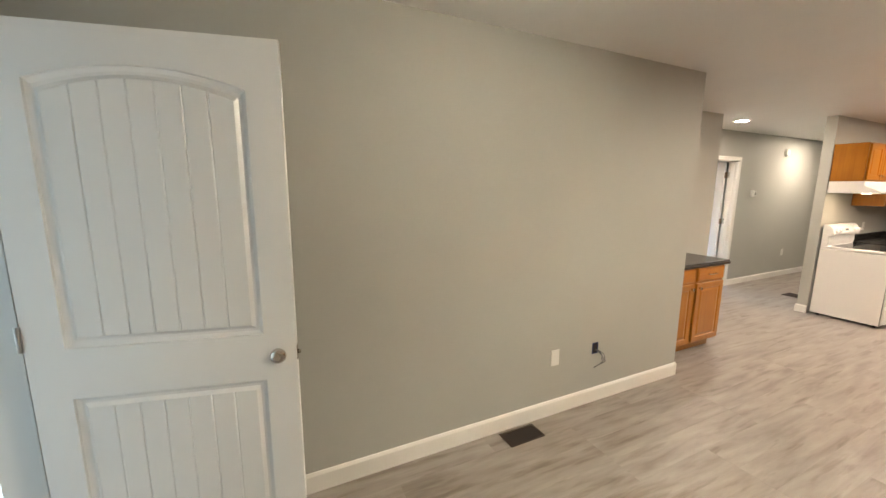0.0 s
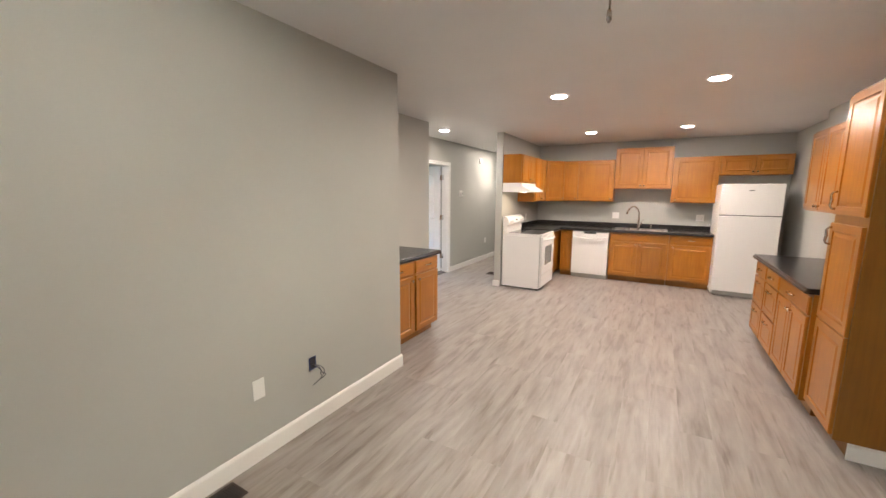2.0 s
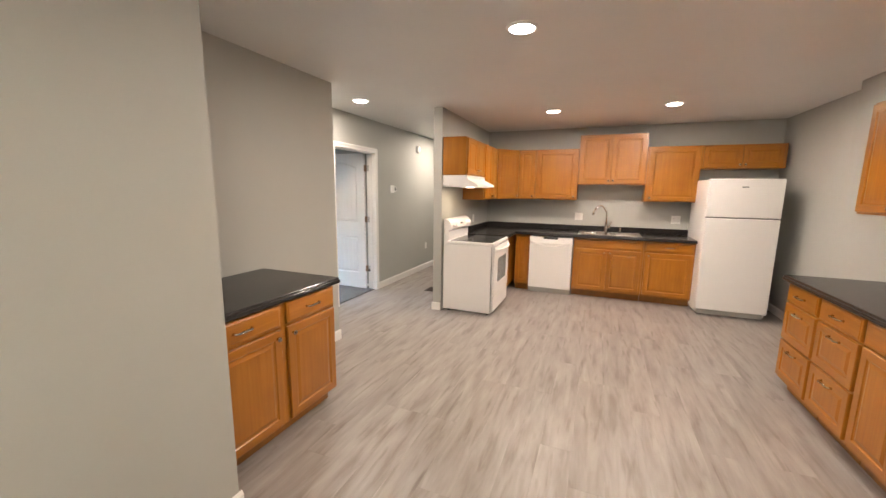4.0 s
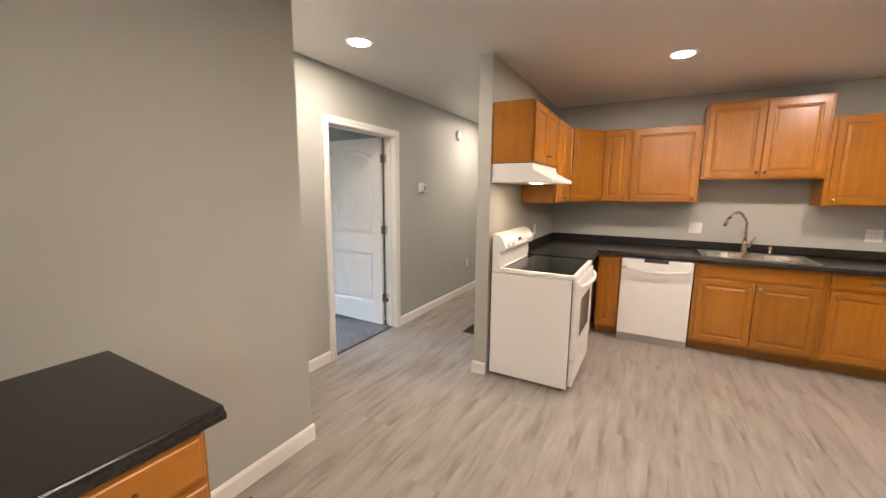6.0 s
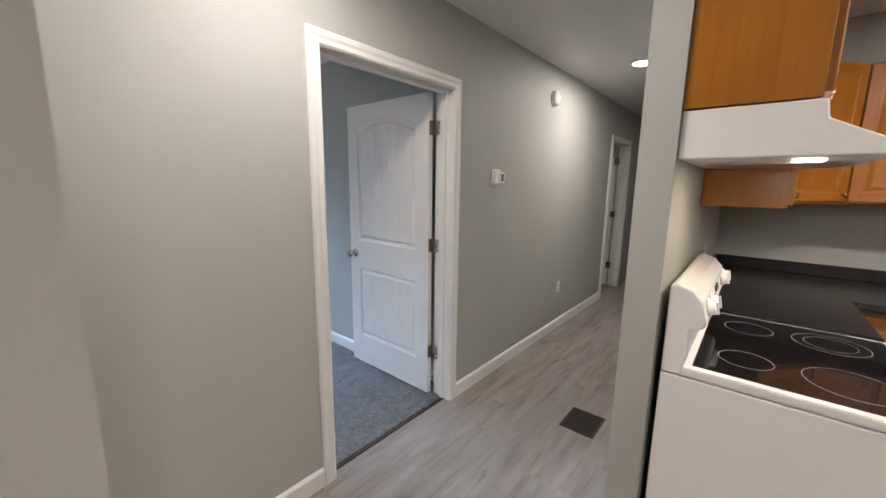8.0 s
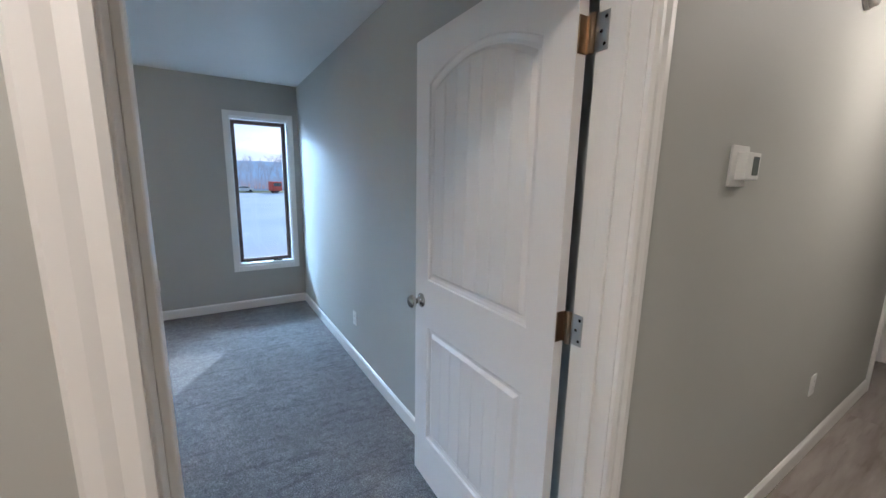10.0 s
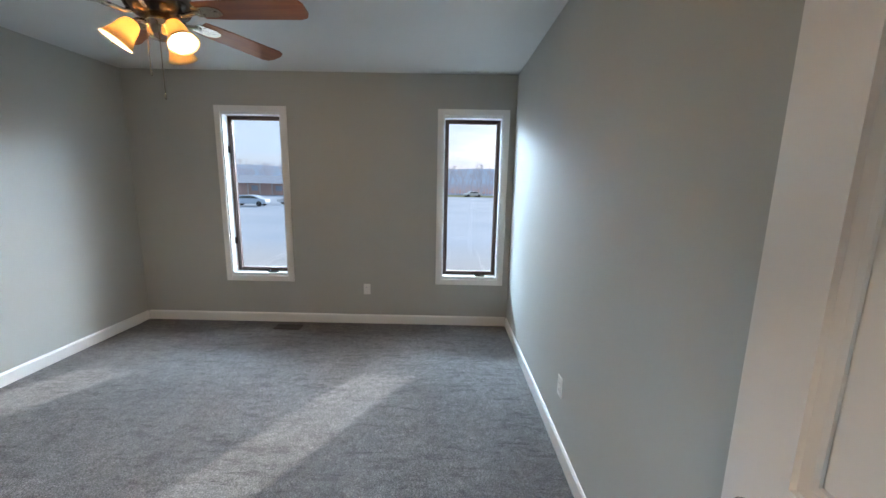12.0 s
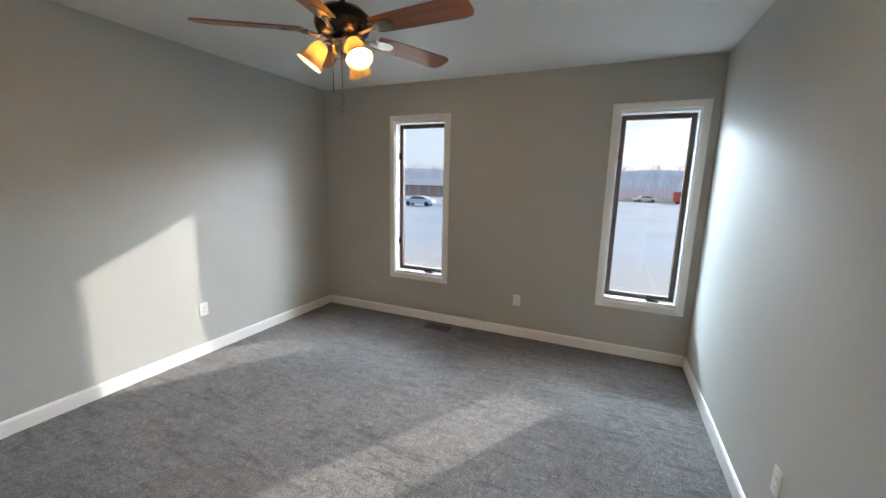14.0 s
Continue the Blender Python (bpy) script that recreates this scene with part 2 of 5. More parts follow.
def carpet_mat():
    m, n, l, b = material("grey_cut_pile_carpet")
    fine, _ = noise_at(n, l, 150.0, 4, rough=0.7)
    clump, _ = noise_at(n, l, 26.0, 4, rough=0.6)
    track, _ = noise_at(n, l, 7.0, 3, (4.0, 0.8, 1), 0.5, warp=0.45)
    shade, _ = noise_at(n, l, 1.6, 4, (1.0, 1.4, 1), 0.6, warp=0.6)
    a = ramp(n, l, fine.outputs[0], [(0.30, (0.04, 0.037, 0.036)), (0.52, (0.175, 0.166, 0.161)), (0.74, (0.45, 0.43, 0.42))])
    c = ramp(n, l, clump.outputs[0], [(0.32, (0.66, 0.66, 0.66)), (0.62, (1, 1, 1))])
    t = ramp(n, l, track.outputs[0], [(0.34, (0.70, 0.69, 0.69)), (0.42, (0.93, 0.93, 0.93)), (0.60, (1.05, 1.05, 1.05))])
    s = ramp(n, l, shade.outputs[0], [(0.35, (0.80, 0.79, 0.79)), (0.62, (1, 1, 1))])
    x = mix_rgb(n, l, a.outputs[0], c.outputs[0], 1.0, "MULTIPLY")
    x = mix_rgb(n, l, x, t.outputs[0], 1.0, "MULTIPLY")
    x = mix_rgb(n, l, x, s.outputs[0], 1.0, "MULTIPLY")
    l.new(x, b.inputs["Base Color"])
    b.inputs["Roughness"].default_value = 0.95
    b.inputs["Sheen Weight"].default_value = 0.1
    ad = n.new("ShaderNodeMath")
    ad.operation = "ADD"
    l.new(fine.outputs[0], ad.inputs[0])
    l.new(clump.outputs[0], ad.inputs[1])
    ridge = n.new("ShaderNodeMath")
    ridge.operation = "MULTIPLY_ADD"
    ridge.inputs[1].default_value = 2.0
    l.new(t.outputs[0], ridge.inputs[0])
    l.new(ad.outputs[0], ridge.inputs[2])
    bump(n, l, b, ridge.outputs[0], 0.7, 0.0035)
    return m


def glass_mat():
    m, n, l, b = material("window_glass")
    b.inputs["Base Color"].default_value = (0.96, 0.98, 1, 1)
    b.inputs["Roughness"].default_value = 0.0
    b.inputs["Transmission Weight"].default_value = 1.0
    b.inputs["IOR"].default_value = 1.45
    return m


def shade_mat():
    m, n, l, b = material("amber_alabaster_glass")
    out = n["Material Output"]
    tr = n.new("ShaderNodeBsdfTranslucent")
    tx, _ = noise_at(n, l, 14.0, 3, warp=1.0)
    r = ramp(n, l, tx.outputs[0], [(0.3, (0.62, 0.46, 0.25)), (0.7, (0.68, 0.56, 0.38))])
    l.new(r.outputs[0], tr.inputs[0])
    b.inputs["Base Color"].default_value = (0.85, 0.68, 0.45, 1)
    b.inputs["Roughness"].default_value = 0.25
    mx = n.new("ShaderNodeMixShader")
    mx.inputs[0].default_value = 0.58
    l.new(tr.outputs[0], mx.inputs[1])
    l.new(b.outputs[0], mx.inputs[2])
    l.new(mx.outputs[0], out.inputs[0])
    return m


LAMINATE, PLANK, CARPET, GLASS, SHADE = laminate(), plank_vinyl(), carpet_mat(), glass_mat(), shade_mat()
BULB = plain("lit_bulb", (1.0, 0.72, 0.38), 0.4, emit=60.0)

# ---- mesh helpers ----


def box(bm, x0, y0, z0, x1, y1, z1, bevel=0.0, slot=0, seg=1):
    vs = [bm.verts.new((x, y, z)) for x in (x0, x1) for y in (y0, y1) for z in (z0, z1)]
    fs = []
    for a in ((0, 1, 3, 2), (4, 6, 7, 5), (0, 4, 5, 1), (2, 3, 7, 6), (0, 2, 6, 4), (1, 5, 7, 3)):
        f = bm.faces.new([vs[i] for i in a])
        f.material_index = slot
        fs.append(f)
    if bevel:
        es = list({e for f in fs for e in f.edges})
        r = bmesh.ops.bevel(bm, geom=es, offset=bevel, segments=seg, profile=0.6, affect="EDGES")
        for f in r["faces"]:
            f.material_index = slot
    return bm


def prism(bm, points, a0, a1, axis=0, slot=0):
    """Extrudes a closed outline from a0 to a1 along axis; points are in the other two axes."""
    def at(a, p, q):
        return {0: (a, p, q), 1: (p, a, q), 2: (p, q, a)}[axis]
    lo = [bm.verts.new(at(a0, *p)) for p in points]
    hi = [bm.verts.new(at(a1, *p)) for p in points]
    k = len(points)
    fs = [bm.faces.new(lo[::-1]), bm.faces.new(hi)]
    for i in range(k):
        fs.append(bm.faces.new((lo[i], lo[(i + 1) % k], hi[(i + 1) % k], hi[i])))
    for f in fs:
        f.material_index = slot
    return bm


def lathe(bm, profile, steps=24, m=Matrix(), cap=True, slot=0):
    """Turns (radius, height) pairs about z, then applies m."""
    rings = []
    for r, z in profile:
        rings.append([bm.verts.new(m @ Vector((r * math.cos(2 * math.pi * i / steps), r * math.sin(2 * math.pi * i / steps), z))) for i in range(steps)])
    for a, b_ in zip(rings, rings[1:]):
        for i in range(steps):
            f = bm.faces.new((a[i], a[(i + 1) % steps], b_[(i + 1) % steps], b_[i]))
            f.smooth, f.material_index = True, slot
    if cap:
        for ring, flip in ((rings[0], True), (rings[-1], False)):
            f = bm.faces.new(ring[::-1] if flip else ring)
            f.material_index = slot
    return bm


def tube(bm, points, radius, steps=8, slot=0):
    pts = [Vector(p) for p in points]
    rings = []
    ref = None
    for i, p in enumerate(pts):
        d = (pts[min(i + 1, len(pts) - 1)] - pts[max(i - 1, 0)]).normalized()
        if ref is None:
            ref = d.orthogonal().normalized()
        ref = (ref - d * ref.dot(d)).normalized()
        side = d.cross(ref)
        rad = radius[i] if isinstance(radius, (list, tuple)) else radius
        rings.append([bm.verts.new(p + rad * (math.cos(2 * math.pi * k / steps) * ref + math.sin(2 * math.pi * k / steps) * side)) for k in range(steps)])
    for a, b_ in zip(rings, rings[1:]):
        for k in range(steps):
            f = bm.faces.new((a[k], a[(k + 1) % steps], b_[(k + 1) % steps], b_[k]))
            f.smooth, f.material_index = True, slot
    bm.faces.new(rings[0][::-1]).material_index = slot
    bm.faces.new(rings[-1]).material_index = slot
    return bm


def arc(p0, p1, p2, k=8):
    """Points on the smooth curve from p0 to p2 drawn towards p1."""
    a, b_, c = Vector(p0), Vector(p1), Vector(p2)
    return [((1 - s) ** 2) * a + 2 * s * (1 - s) * b_ + s * s * c for s in [i / k for i in range(k + 1)]]


def part(name, bm, mats, parent=None, label="", m=None):
    bmesh.ops.recalc_face_normals(bm, faces=bm.faces)
    me = bpy.data.meshes.new(name)
    bm.to_mesh(me)
    bm.free()
    for mt in (mats if isinstance(mats, (list, tuple)) else [mats]):
        me.materials.append(mt)
    ob = new(name, me)
    if parent is not None:
        ob.parent = parent
    if m is not None:
        ob.matrix_basis = m
    if label:
        ob["label"] = label
    return ob


def thing(name, m, label="", category="", group="", kind=""):
    ob = new(name)
    ob.empty_display_size = 0.1
    ob.matrix_basis = m
    return tagged(ob, label, category, group, kind)


def B():
    return bmesh.new()


def setting(name, bm, mat, label="", m=None):
    return tagged(part(name, bm, mat, None, label, m), kind="structure")

# ---- walls, floors, ceilings ----
WLX, WLY = -0.075, 3.675
setting("wall_living", box(B(), -0.195, -0.30, 0, WLX, WLY - 0.12, H), WALL_PAINT)
setting("wall_recess_side", box(B(), -0.973, WLY - 0.12, 0, WLX, WLY, H), WALL_PAINT)
setting("wall_recess_back", box(B(), -1.09, WLY - 0.12, 0, -0.973, 5.48, H), WALL_PAINT)
setting("wall_hall_return", box(B(), -1.665, 5.48, 0, -0.973, 5.60, H), WALL_PAINT)
DY0, DY1, DZ = 6.478, 7.422, 2.058
for nm, y0, z0, y1 in (("wall_bedroom_door_side", 3.54, 0, DY0), ("wall_over_bedroom_door", DY0, DZ, DY1), ("wall_over_far_door", 10.62, DZ, 11.42), ("wall_hall_end_side", 11.42, 0, 12.3)):
    setting(nm, box(B(), -1.79, y0, z0, -1.665, y1, H), WALL_PAINT)
WALL_HALL = setting("wall_hall", box(B(), -1.79, DY1, 0, -1.665, 10.62, H), WALL_PAINT)
b = box(B(), -0.49, 6.89, 0, -0.383, 12.18, H)
WALL_WING = setting("wall_wing", b, WALL_PAINT)
b = box(B(), -0.383, 8.98, 0, 3.72, 9.10, H)
setting("wall_kitchen_back", b, WALL_PAINT)
b = box(B(), 3.60, 7.1, 0, 3.72, 8.98, H)
box(b, 3.43, 4.15, 0, 3.55, 7.1, H)
box(b, 3.55, 6.98, 0, 3.72, 7.1, H)
setting("wall_kitchen_right", b, WALL_PAINT)
b = box(B(), 3.43, 4.03, 0, 5.12, 4.15, H)
box(b, 5.0, -0.30, 0, 5.12, 4.03, H)
setting("wall_living_right", b, WALL_PAINT)
b = box(B(), -0.195, -0.42, 0, 0.03, -0.30, H)
box(b, 0.03, -0.42, 2.17, 1.01, -0.30, H)
box(b, 1.01, -0.42, 0, 5.12, -0.30, H)
setting("wall_front", b, WALL_PAINT)
# Unseen shell added outside the front door to block daylight
b = box(B(), -0.195, -2.12, 0, 2.4, -2.0, 2.45)
box(b, 2.28, -2.0, 0, 2.4, -0.42, 2.45)
setting("wall_daylight_block", b, WALL_PAINT)
setting("roof_daylight_block", box(B(), -0.30, -2.2, 2.45, 2.5, -0.42, 2.55), WALL_PAINT)
setting("floor_daylight_block", box(B(), -0.195, -2.12, -0.30, 2.4, -0.62, -0.02), plain("grey_concrete", (0.30, 0.29, 0.28), 0.8))
b = box(B(), -3.2, 12.18, 0, -0.383, 12.30, H)
box(b, -3.2, 10.4, 0, -3.08, 12.18, H)
box(b, -3.08, 10.4, 0, -1.79, 10.52, H)
setting("wall_far_end", b, WALL_PAINT)

WX = -5.99
WINDOWS = [(4.555, 5.272), (6.776, 7.487)]
WZ0, WZ1 = 0.388, 2.172
TRIM_W = 0.058
b = B()
ys = [3.54]
for a, c in WINDOWS:
    ys += [a + TRIM_W - 0.012, c - TRIM_W + 0.012]
ys.append(7.67)
for i in range(0, len(ys), 2):
    box(b, WX - 0.14, ys[i], -0.1, WX, ys[i + 1], H)
for i in (1, 3):
    box(b, WX - 0.14, ys[i], -0.1, WX, ys[i + 1], WZ0 + TRIM_W - 0.012)
    box(b, WX - 0.14, ys[i], WZ1 - TRIM_W + 0.012, WX, ys[i + 1], H)
WALL_WINDOW = setting("wall_window", b, WALL_PAINT)
b = box(B(), WX, 3.54, -0.1, -1.79, 3.66, H)
WALL_BED_S = setting("wall_bedroom_south", b, WALL_PAINT)
b = box(B(), WX, 7.55, -0.1, -1.79, 7.67, H)
WALL_BED_N = setting("wall_bedroom_north", b, WALL_PAINT)

b = box(B(), -1.73, -0.42, H, 5.12, 12.30, H + 0.12)
setting("ceiling", b, CEIL_PAINT)
b = box(B(), -6.13, 3.54, H, -1.73, 7.67, H + 0.12)
box(b, -3.2, 10.4, H, -1.73, 12.30, H + 0.12)
setting("ceiling_bedroom", b, CEIL_PAINT)

FLOOR = setting("floor", box(box(B(), -1.735, -0.62, -0.30, 5.12, 12.30, -0.006), -3.2, 10.4, -0.30, -1.735, 12.30, -0.006), plain("underlay", (0.30, 0.27, 0.24), 0.7))
b = B()
box(b, -6.0, 3.6, -0.30, -1.74, 7.6, -0.10)
setting("floor_slab", b, plain("concrete_slab", (0.2, 0.2, 0.19), 0.8))
b = B()
nx, ny = 105, 98
BED_Z = -0.065


def bed_z(x):
    """The carpet dips from the threshold to the slightly lower bedroom floor."""
    s = min(1.0, max(0.0, (x + 2.9) / 1.0))
    return BED_Z + (-0.002 - BED_Z) * s * s * (3 - 2 * s)


grid = [[b.verts.new((-5.985 + i * 0.0406, 3.665 + j * 0.0396, bed_z(-5.985 + i * 0.0406) + 0.004 * noise.noise(Vector((i * 0.31, j * 0.9, 0))) + 0.002 * noise.noise(Vector((i * 1.7, j * 1.9, 4))))) for j in range(ny + 1)] for i in range(nx + 1)]
for i in range(nx):
    for j in range(ny):
        b.faces.new((grid[i][j], grid[i + 1][j], grid[i + 1][j + 1], grid[i][j + 1])).smooth = True
box(b, -1.80, DY0 + 0.004, -0.005, -1.722, DY1 - 0.004, 0.010, 0.003)
setting("carpet", b, CARPET)


def base_run(bm, x0, y0, x1, y1, nx_, ny_, h=0.105, t=0.014, zb=0.0):
    """A baseboard from one point to another on the floor, standing out along (nx_, ny_)."""
    prof = [(0, 0.0), (t, 0.0), (t, h - 0.016), (t * 0.45, h - 0.003), (0, h)]
    lo = [bm.verts.new((x0 + nx_ * p, y0 + ny_ * p, zb + z)) for p, z in prof]
    hi = [bm.verts.new((x1 + nx_ * p, y1 + ny_ * p, zb + z)) for p, z in prof]
    k = len(prof)
    bm.faces.new(lo[::-1])
    bm.faces.new(hi)
    for i in range(k):
        bm.faces.new((lo[i], lo[(i + 1) % k], hi[(i + 1) % k], hi[i]))


RUNS = [
    (WLX, -0.29, WLX, WLY + 0.014, 1, 0), (WLX, WLY, -0.25, WLY, 0, 1),
    (-0.973, 4.69, -0.973, 5.614, 1, 0), (-0.973, 5.6, -1.65, 5.6, 0, 1),
    (-1.665, 5.6, -1.665, 6.424, 1, 0), (-1.665, 7.477, -1.665, 10.55, 1, 0),
    (-0.49, 6.876, -0.49, 12.17, -1, 0), (-0.490, 6.89, -0.383, 6.89, 0, -1),
    (3.60, 7.11, 3.60, 8.97, -1, 0), (2.925, 4.03, 5.0, 4.03, 0, -1), (5.0, -0.29, 5.0, 4.01, -1, 0),
    (1.09, -0.30, 4.98, -0.30, 0, 1),
    (WX, 3.675, WX, 7.535, 1, 0), (-5.975, 3.66, -1.80, 3.66, 0, 1), (-5.975, 7.55, -1.80, 7.55, 0, -1),
    (-1.79, 3.675, -1.79, 6.42, -1, 0),
]
for r in RUNS:
    b = B()
    base_run(b, *r, h=0.112 if r[0] == WLX else (0.105 if r[0] < -1.7 else 0.10), zb=BED_Z - 0.005 if r[0] < -1.7 else 0)
    setting("baseboard", b, TRIM_WHITE)

# ---- doors ----


def slab(w, h, t, panels=None):
    """A moulded two-panel door with an arched upper panel and plank grooves; x 0..w, front at y=0 and back at y=t."""
    bm = B()
    mx = 0.115 * w / 0.86
    x0, x1 = mx, w - mx
    panels = panels or [(0.235, 0.80, 0.0), (1.02, h - 0.185, 0.075)]

    def top(x, z1, rise):
        s = (x - x0) / (x1 - x0)
        return z1 + rise * (1 - (2 * s - 1) ** 2)

    N = 16
    for side in (0, 1):
        def v(x, z, d):
            return bm.verts.new((x, d if side == 0 else t - d, z))

        def quad(a, b_, c, d_):
            bm.faces.new((a, b_, c, d_) if side == 0 else (d_, c, b_, a))

        for xa, xb in ((0, x0), (x1, w)):
            quad(v(xa, 0, 0), v(xb, 0, 0), v(xb, h, 0), v(xa, h, 0))
        quad(v(x0, 0, 0), v(x1, 0, 0), v(x1, panels[0][0], 0), v(x0, panels[0][0], 0))
        quad(v(x0, panels[0][1], 0), v(x1, panels[0][1], 0), v(x1, panels[1][0], 0), v(x0, panels[1][0], 0))
        z1, rise = panels[1][1:]
        for i in range(N):
            xa, xb = x0 + (x1 - x0) * i / N, x0 + (x1 - x0) * (i + 1) / N
            quad(v(xa, top(xa, z1, rise), 0), v(xb, top(xb, z1, rise), 0), v(xb, h, 0), v(xa, h, 0))
        for z0, z1, rise in panels:
            rings = []
            for ins, dep in ((0, 0), (0.003, 0.008), (0.016, 0.013), (0.026, 0.013), (0.040, 0.003)):
                xs = [x0 + ins + (x1 - x0 - 2 * ins) * i / N for i in range(N + 1)]
                ring = [v(x, z0 + ins, dep) for x in xs]
                ring += [v(x, top(x0 + (x1 - x0) * (1 - i / N), z1, rise) - ins, dep) for i, x in enumerate(xs[::-1])]
                rings.append(ring)
            for a, c in zip(rings, rings[1:]):
                k = len(a)
                for i in range(k):
                    quad(a[i], a[(i + 1) % k], c[(i + 1) % k], c[i])
            ins = 0.040
            xa, xb = x0 + ins, x1 - ins
            planks = 7
            stations = [(xa, 0.004)]
            for i in range(1, planks):
                gx = xa + (xb - xa) * i / planks
                stations += [(gx - 0.0045, 0.004), (gx, 0.0072), (gx + 0.0045, 0.004)]
            stations.append((xb, 0.004))
            cols = []
            for x, d in stations:
                s = (x - xa) / (xb - xa)
                cols.append((v(x, z0 + ins, d), v(x, top(x0 + (x1 - x0) * s, z1, rise) - ins, d)))
            for a, c in zip(cols, cols[1:]):
                quad(a[0], c[0], c[1], a[1])
    for f in ((0, 0, 0, w), (0, h, 0, w)):
        z = f[1]
        bm.faces.new([bm.verts.new(p) for p in ((0, 0, z), (w, 0, z), (w, t, z), (0, t, z))])
    for x in (0, w):
        bm.faces.new([bm.verts.new(p) for p in ((x, 0, 0), (x, 0, h), (x, t, h), (x, t, 0))])
    bmesh.ops.remove_doubles(bm, verts=bm.verts, dist=0.0002)
    return bm


def knob_set(parent, x, z, t):
    for s, y in ((-1, 0), (1, t)):
        b_ = lathe(B(), [(0.033, 0), (0.033, 0.004), (0.016, 0.010), (0.012, 0.028), (0.020, 0.034), (0.029, 0.044), (0.030, 0.054), (0.024, 0.063), (0.012, 0.067)], 28,
                   pose(x, y, z, 90 if s < 0 else -90, 0, 0))
        part("door_knob", b_, NICKEL, parent, "round satin nickel knob")


def hinge(parent, x, y, z, mat, name="hinge"):
    b_ = B()
    tube(b_, [(x, y, z - 0.045), (x, y, z + 0.045)], 0.007, 10)
    box(b_, x - 0.002, y + 0.001, z - 0.044, x + 0.032, y + 0.0045, z + 0.044, 0.001)
    box(b_, x - 0.032, y + 0.001, z - 0.044, x + 0.002, y + 0.0045, z + 0.044, 0.001)
    return part(name, b_, mat, parent, "bronze-coloured butt hinge")


# bedroom door, open into the bedroom
door = thing("door_1", pose(-1.802, 7.402, 0.0, 0, 0, 180 - 0.8), "white moulded two-panel door standing open on grey carpet", "door", kind="structure")
part("panel", slab(0.855, 2.032, 0.035), DOOR_WHITE, door, m=pose(0.024, 0, 0.012))
knob_set(door, 0.818, 0.925, 0.035)
b = box(B(), 0.879, 0.006, 0.895, 0.881, 0.029, 0.955, 0.0005)
part("latch_plate", b, NICKEL, door)
for hz in (0.32, 1.075, 1.83):
    b = B()
    tube(b, [(0.004, 0.006, hz - 0.046), (0.004, 0.006, hz + 0.046)], 0.0075, 12)
    box(b, 0.0205, 0.004, hz - 0.044, 0.0238, 0.034, hz + 0.044, 0.0008)
    box(b, 0.004, 0.004, hz - 0.044, 0.0215, 0.0070, hz + 0.044, 0.0008)
    hg = part("hinge", b, BRONZE, door, "aged bronze butt hinge")
    b = box(B(), -0.038, -0.0014, hz - 0.044, -0.002, 0.0016, hz + 0.044, 0.0008)
    part("leaf", b, STEEL, hg, "steel hinge leaf on the jamb")
    for sx, sz in ((-0.029, -0.030), (-0.018, 0.0), (-0.029, 0.030)):
        part("screw", lathe(B(), [(0.0045, 0), (0.003, 0.001)], 10, pose(sx, 0.0016, hz + sz, -90, 0, 0)), DARK_METAL, hg)


def casing(parent, y0, y1, z1, x, side, w=0.07):
    """Moulded casing round an opening in a wall whose face is at x; side is +1 or -1."""
    prof = [(0.0, 0.0), (0.0, 0.011), (0.010, 0.017), (0.030, 0.013), (0.044, 0.018), (0.062, 0.018), (0.07, 0.010), (0.07, 0.0)]
    prof = [(p * w / 0.07, q) for p, q in prof]
    path = [(y0, 0.0, -1, 0), (y0, z1, -1, 1), (y1, z1, 1, 1), (y1, 0.0, 1, 0)]
    bm = B()
    rings = []
    for yy, zz, oy, oz in path:
        rings.append([bm.verts.new((x + side * q, yy + oy * p, zz + oz * p)) for p, q in prof])
    k = len(prof)
    for a, c in zip(rings, rings[1:]):
        for i in range(k):
            bm.faces.new((a[i], a[(i + 1) % k], c[(i + 1) % k], c[i]))
    bm.faces.new(rings[0])
    bm.faces.new(rings[-1][::-1])
    part("casing", bm, TRIM_WHITE, parent)


def jambs(parent, y0, y1, z1, xa, xb, stop):
    bm = B()
    box(bm, xa, y0, 0, xb, y0 + 0.018, z1, 0.001)
    box(bm, xa, y1 - 0.018, 0, xb, y1, z1, 0.001)
    box(bm, xa, y0 + 0.018, z1 - 0.018, xb, y1 - 0.018, z1, 0.001)
    s0, s1 = stop
    box(bm, s0, y0 + 0.018, 0, s1, y0 + 0.030, z1 - 0.018, 0.002)
    box(bm, s0, y1 - 0.030, 0, s1, y1 - 0.018, z1 - 0.018, 0.002)
    box(bm, s0, y0 + 0.030, z1 - 0.030, s1, y1 - 0.030, z1 - 0.018, 0.002)
    part("jamb", bm, TRIM_WHITE, parent)


fr = thing("door_frame_1", pose(0, 0, 0), "white moulded door casing and jamb in a sage grey wall", "door frame", kind="structure")
casing(fr, DY0 + 0.014, DY1 - 0.014, DZ - 0.014, -1.665, 1, 0.066)
casing(fr, DY0 + 0.014, DY1 - 0.014, DZ - 0.014, -1.79, -1, 0.066)
jambs(fr, DY0, DY1, DZ, -1.79, -1.665, (-1.745, -1.71))
b = box(B(), -1.722, DY0 + 0.02, -0.002, -1.700, DY1 - 0.02, 0.006, 0.002)
part("threshold", b, VENT_BROWN, fr, "dark metal carpet edge strip")

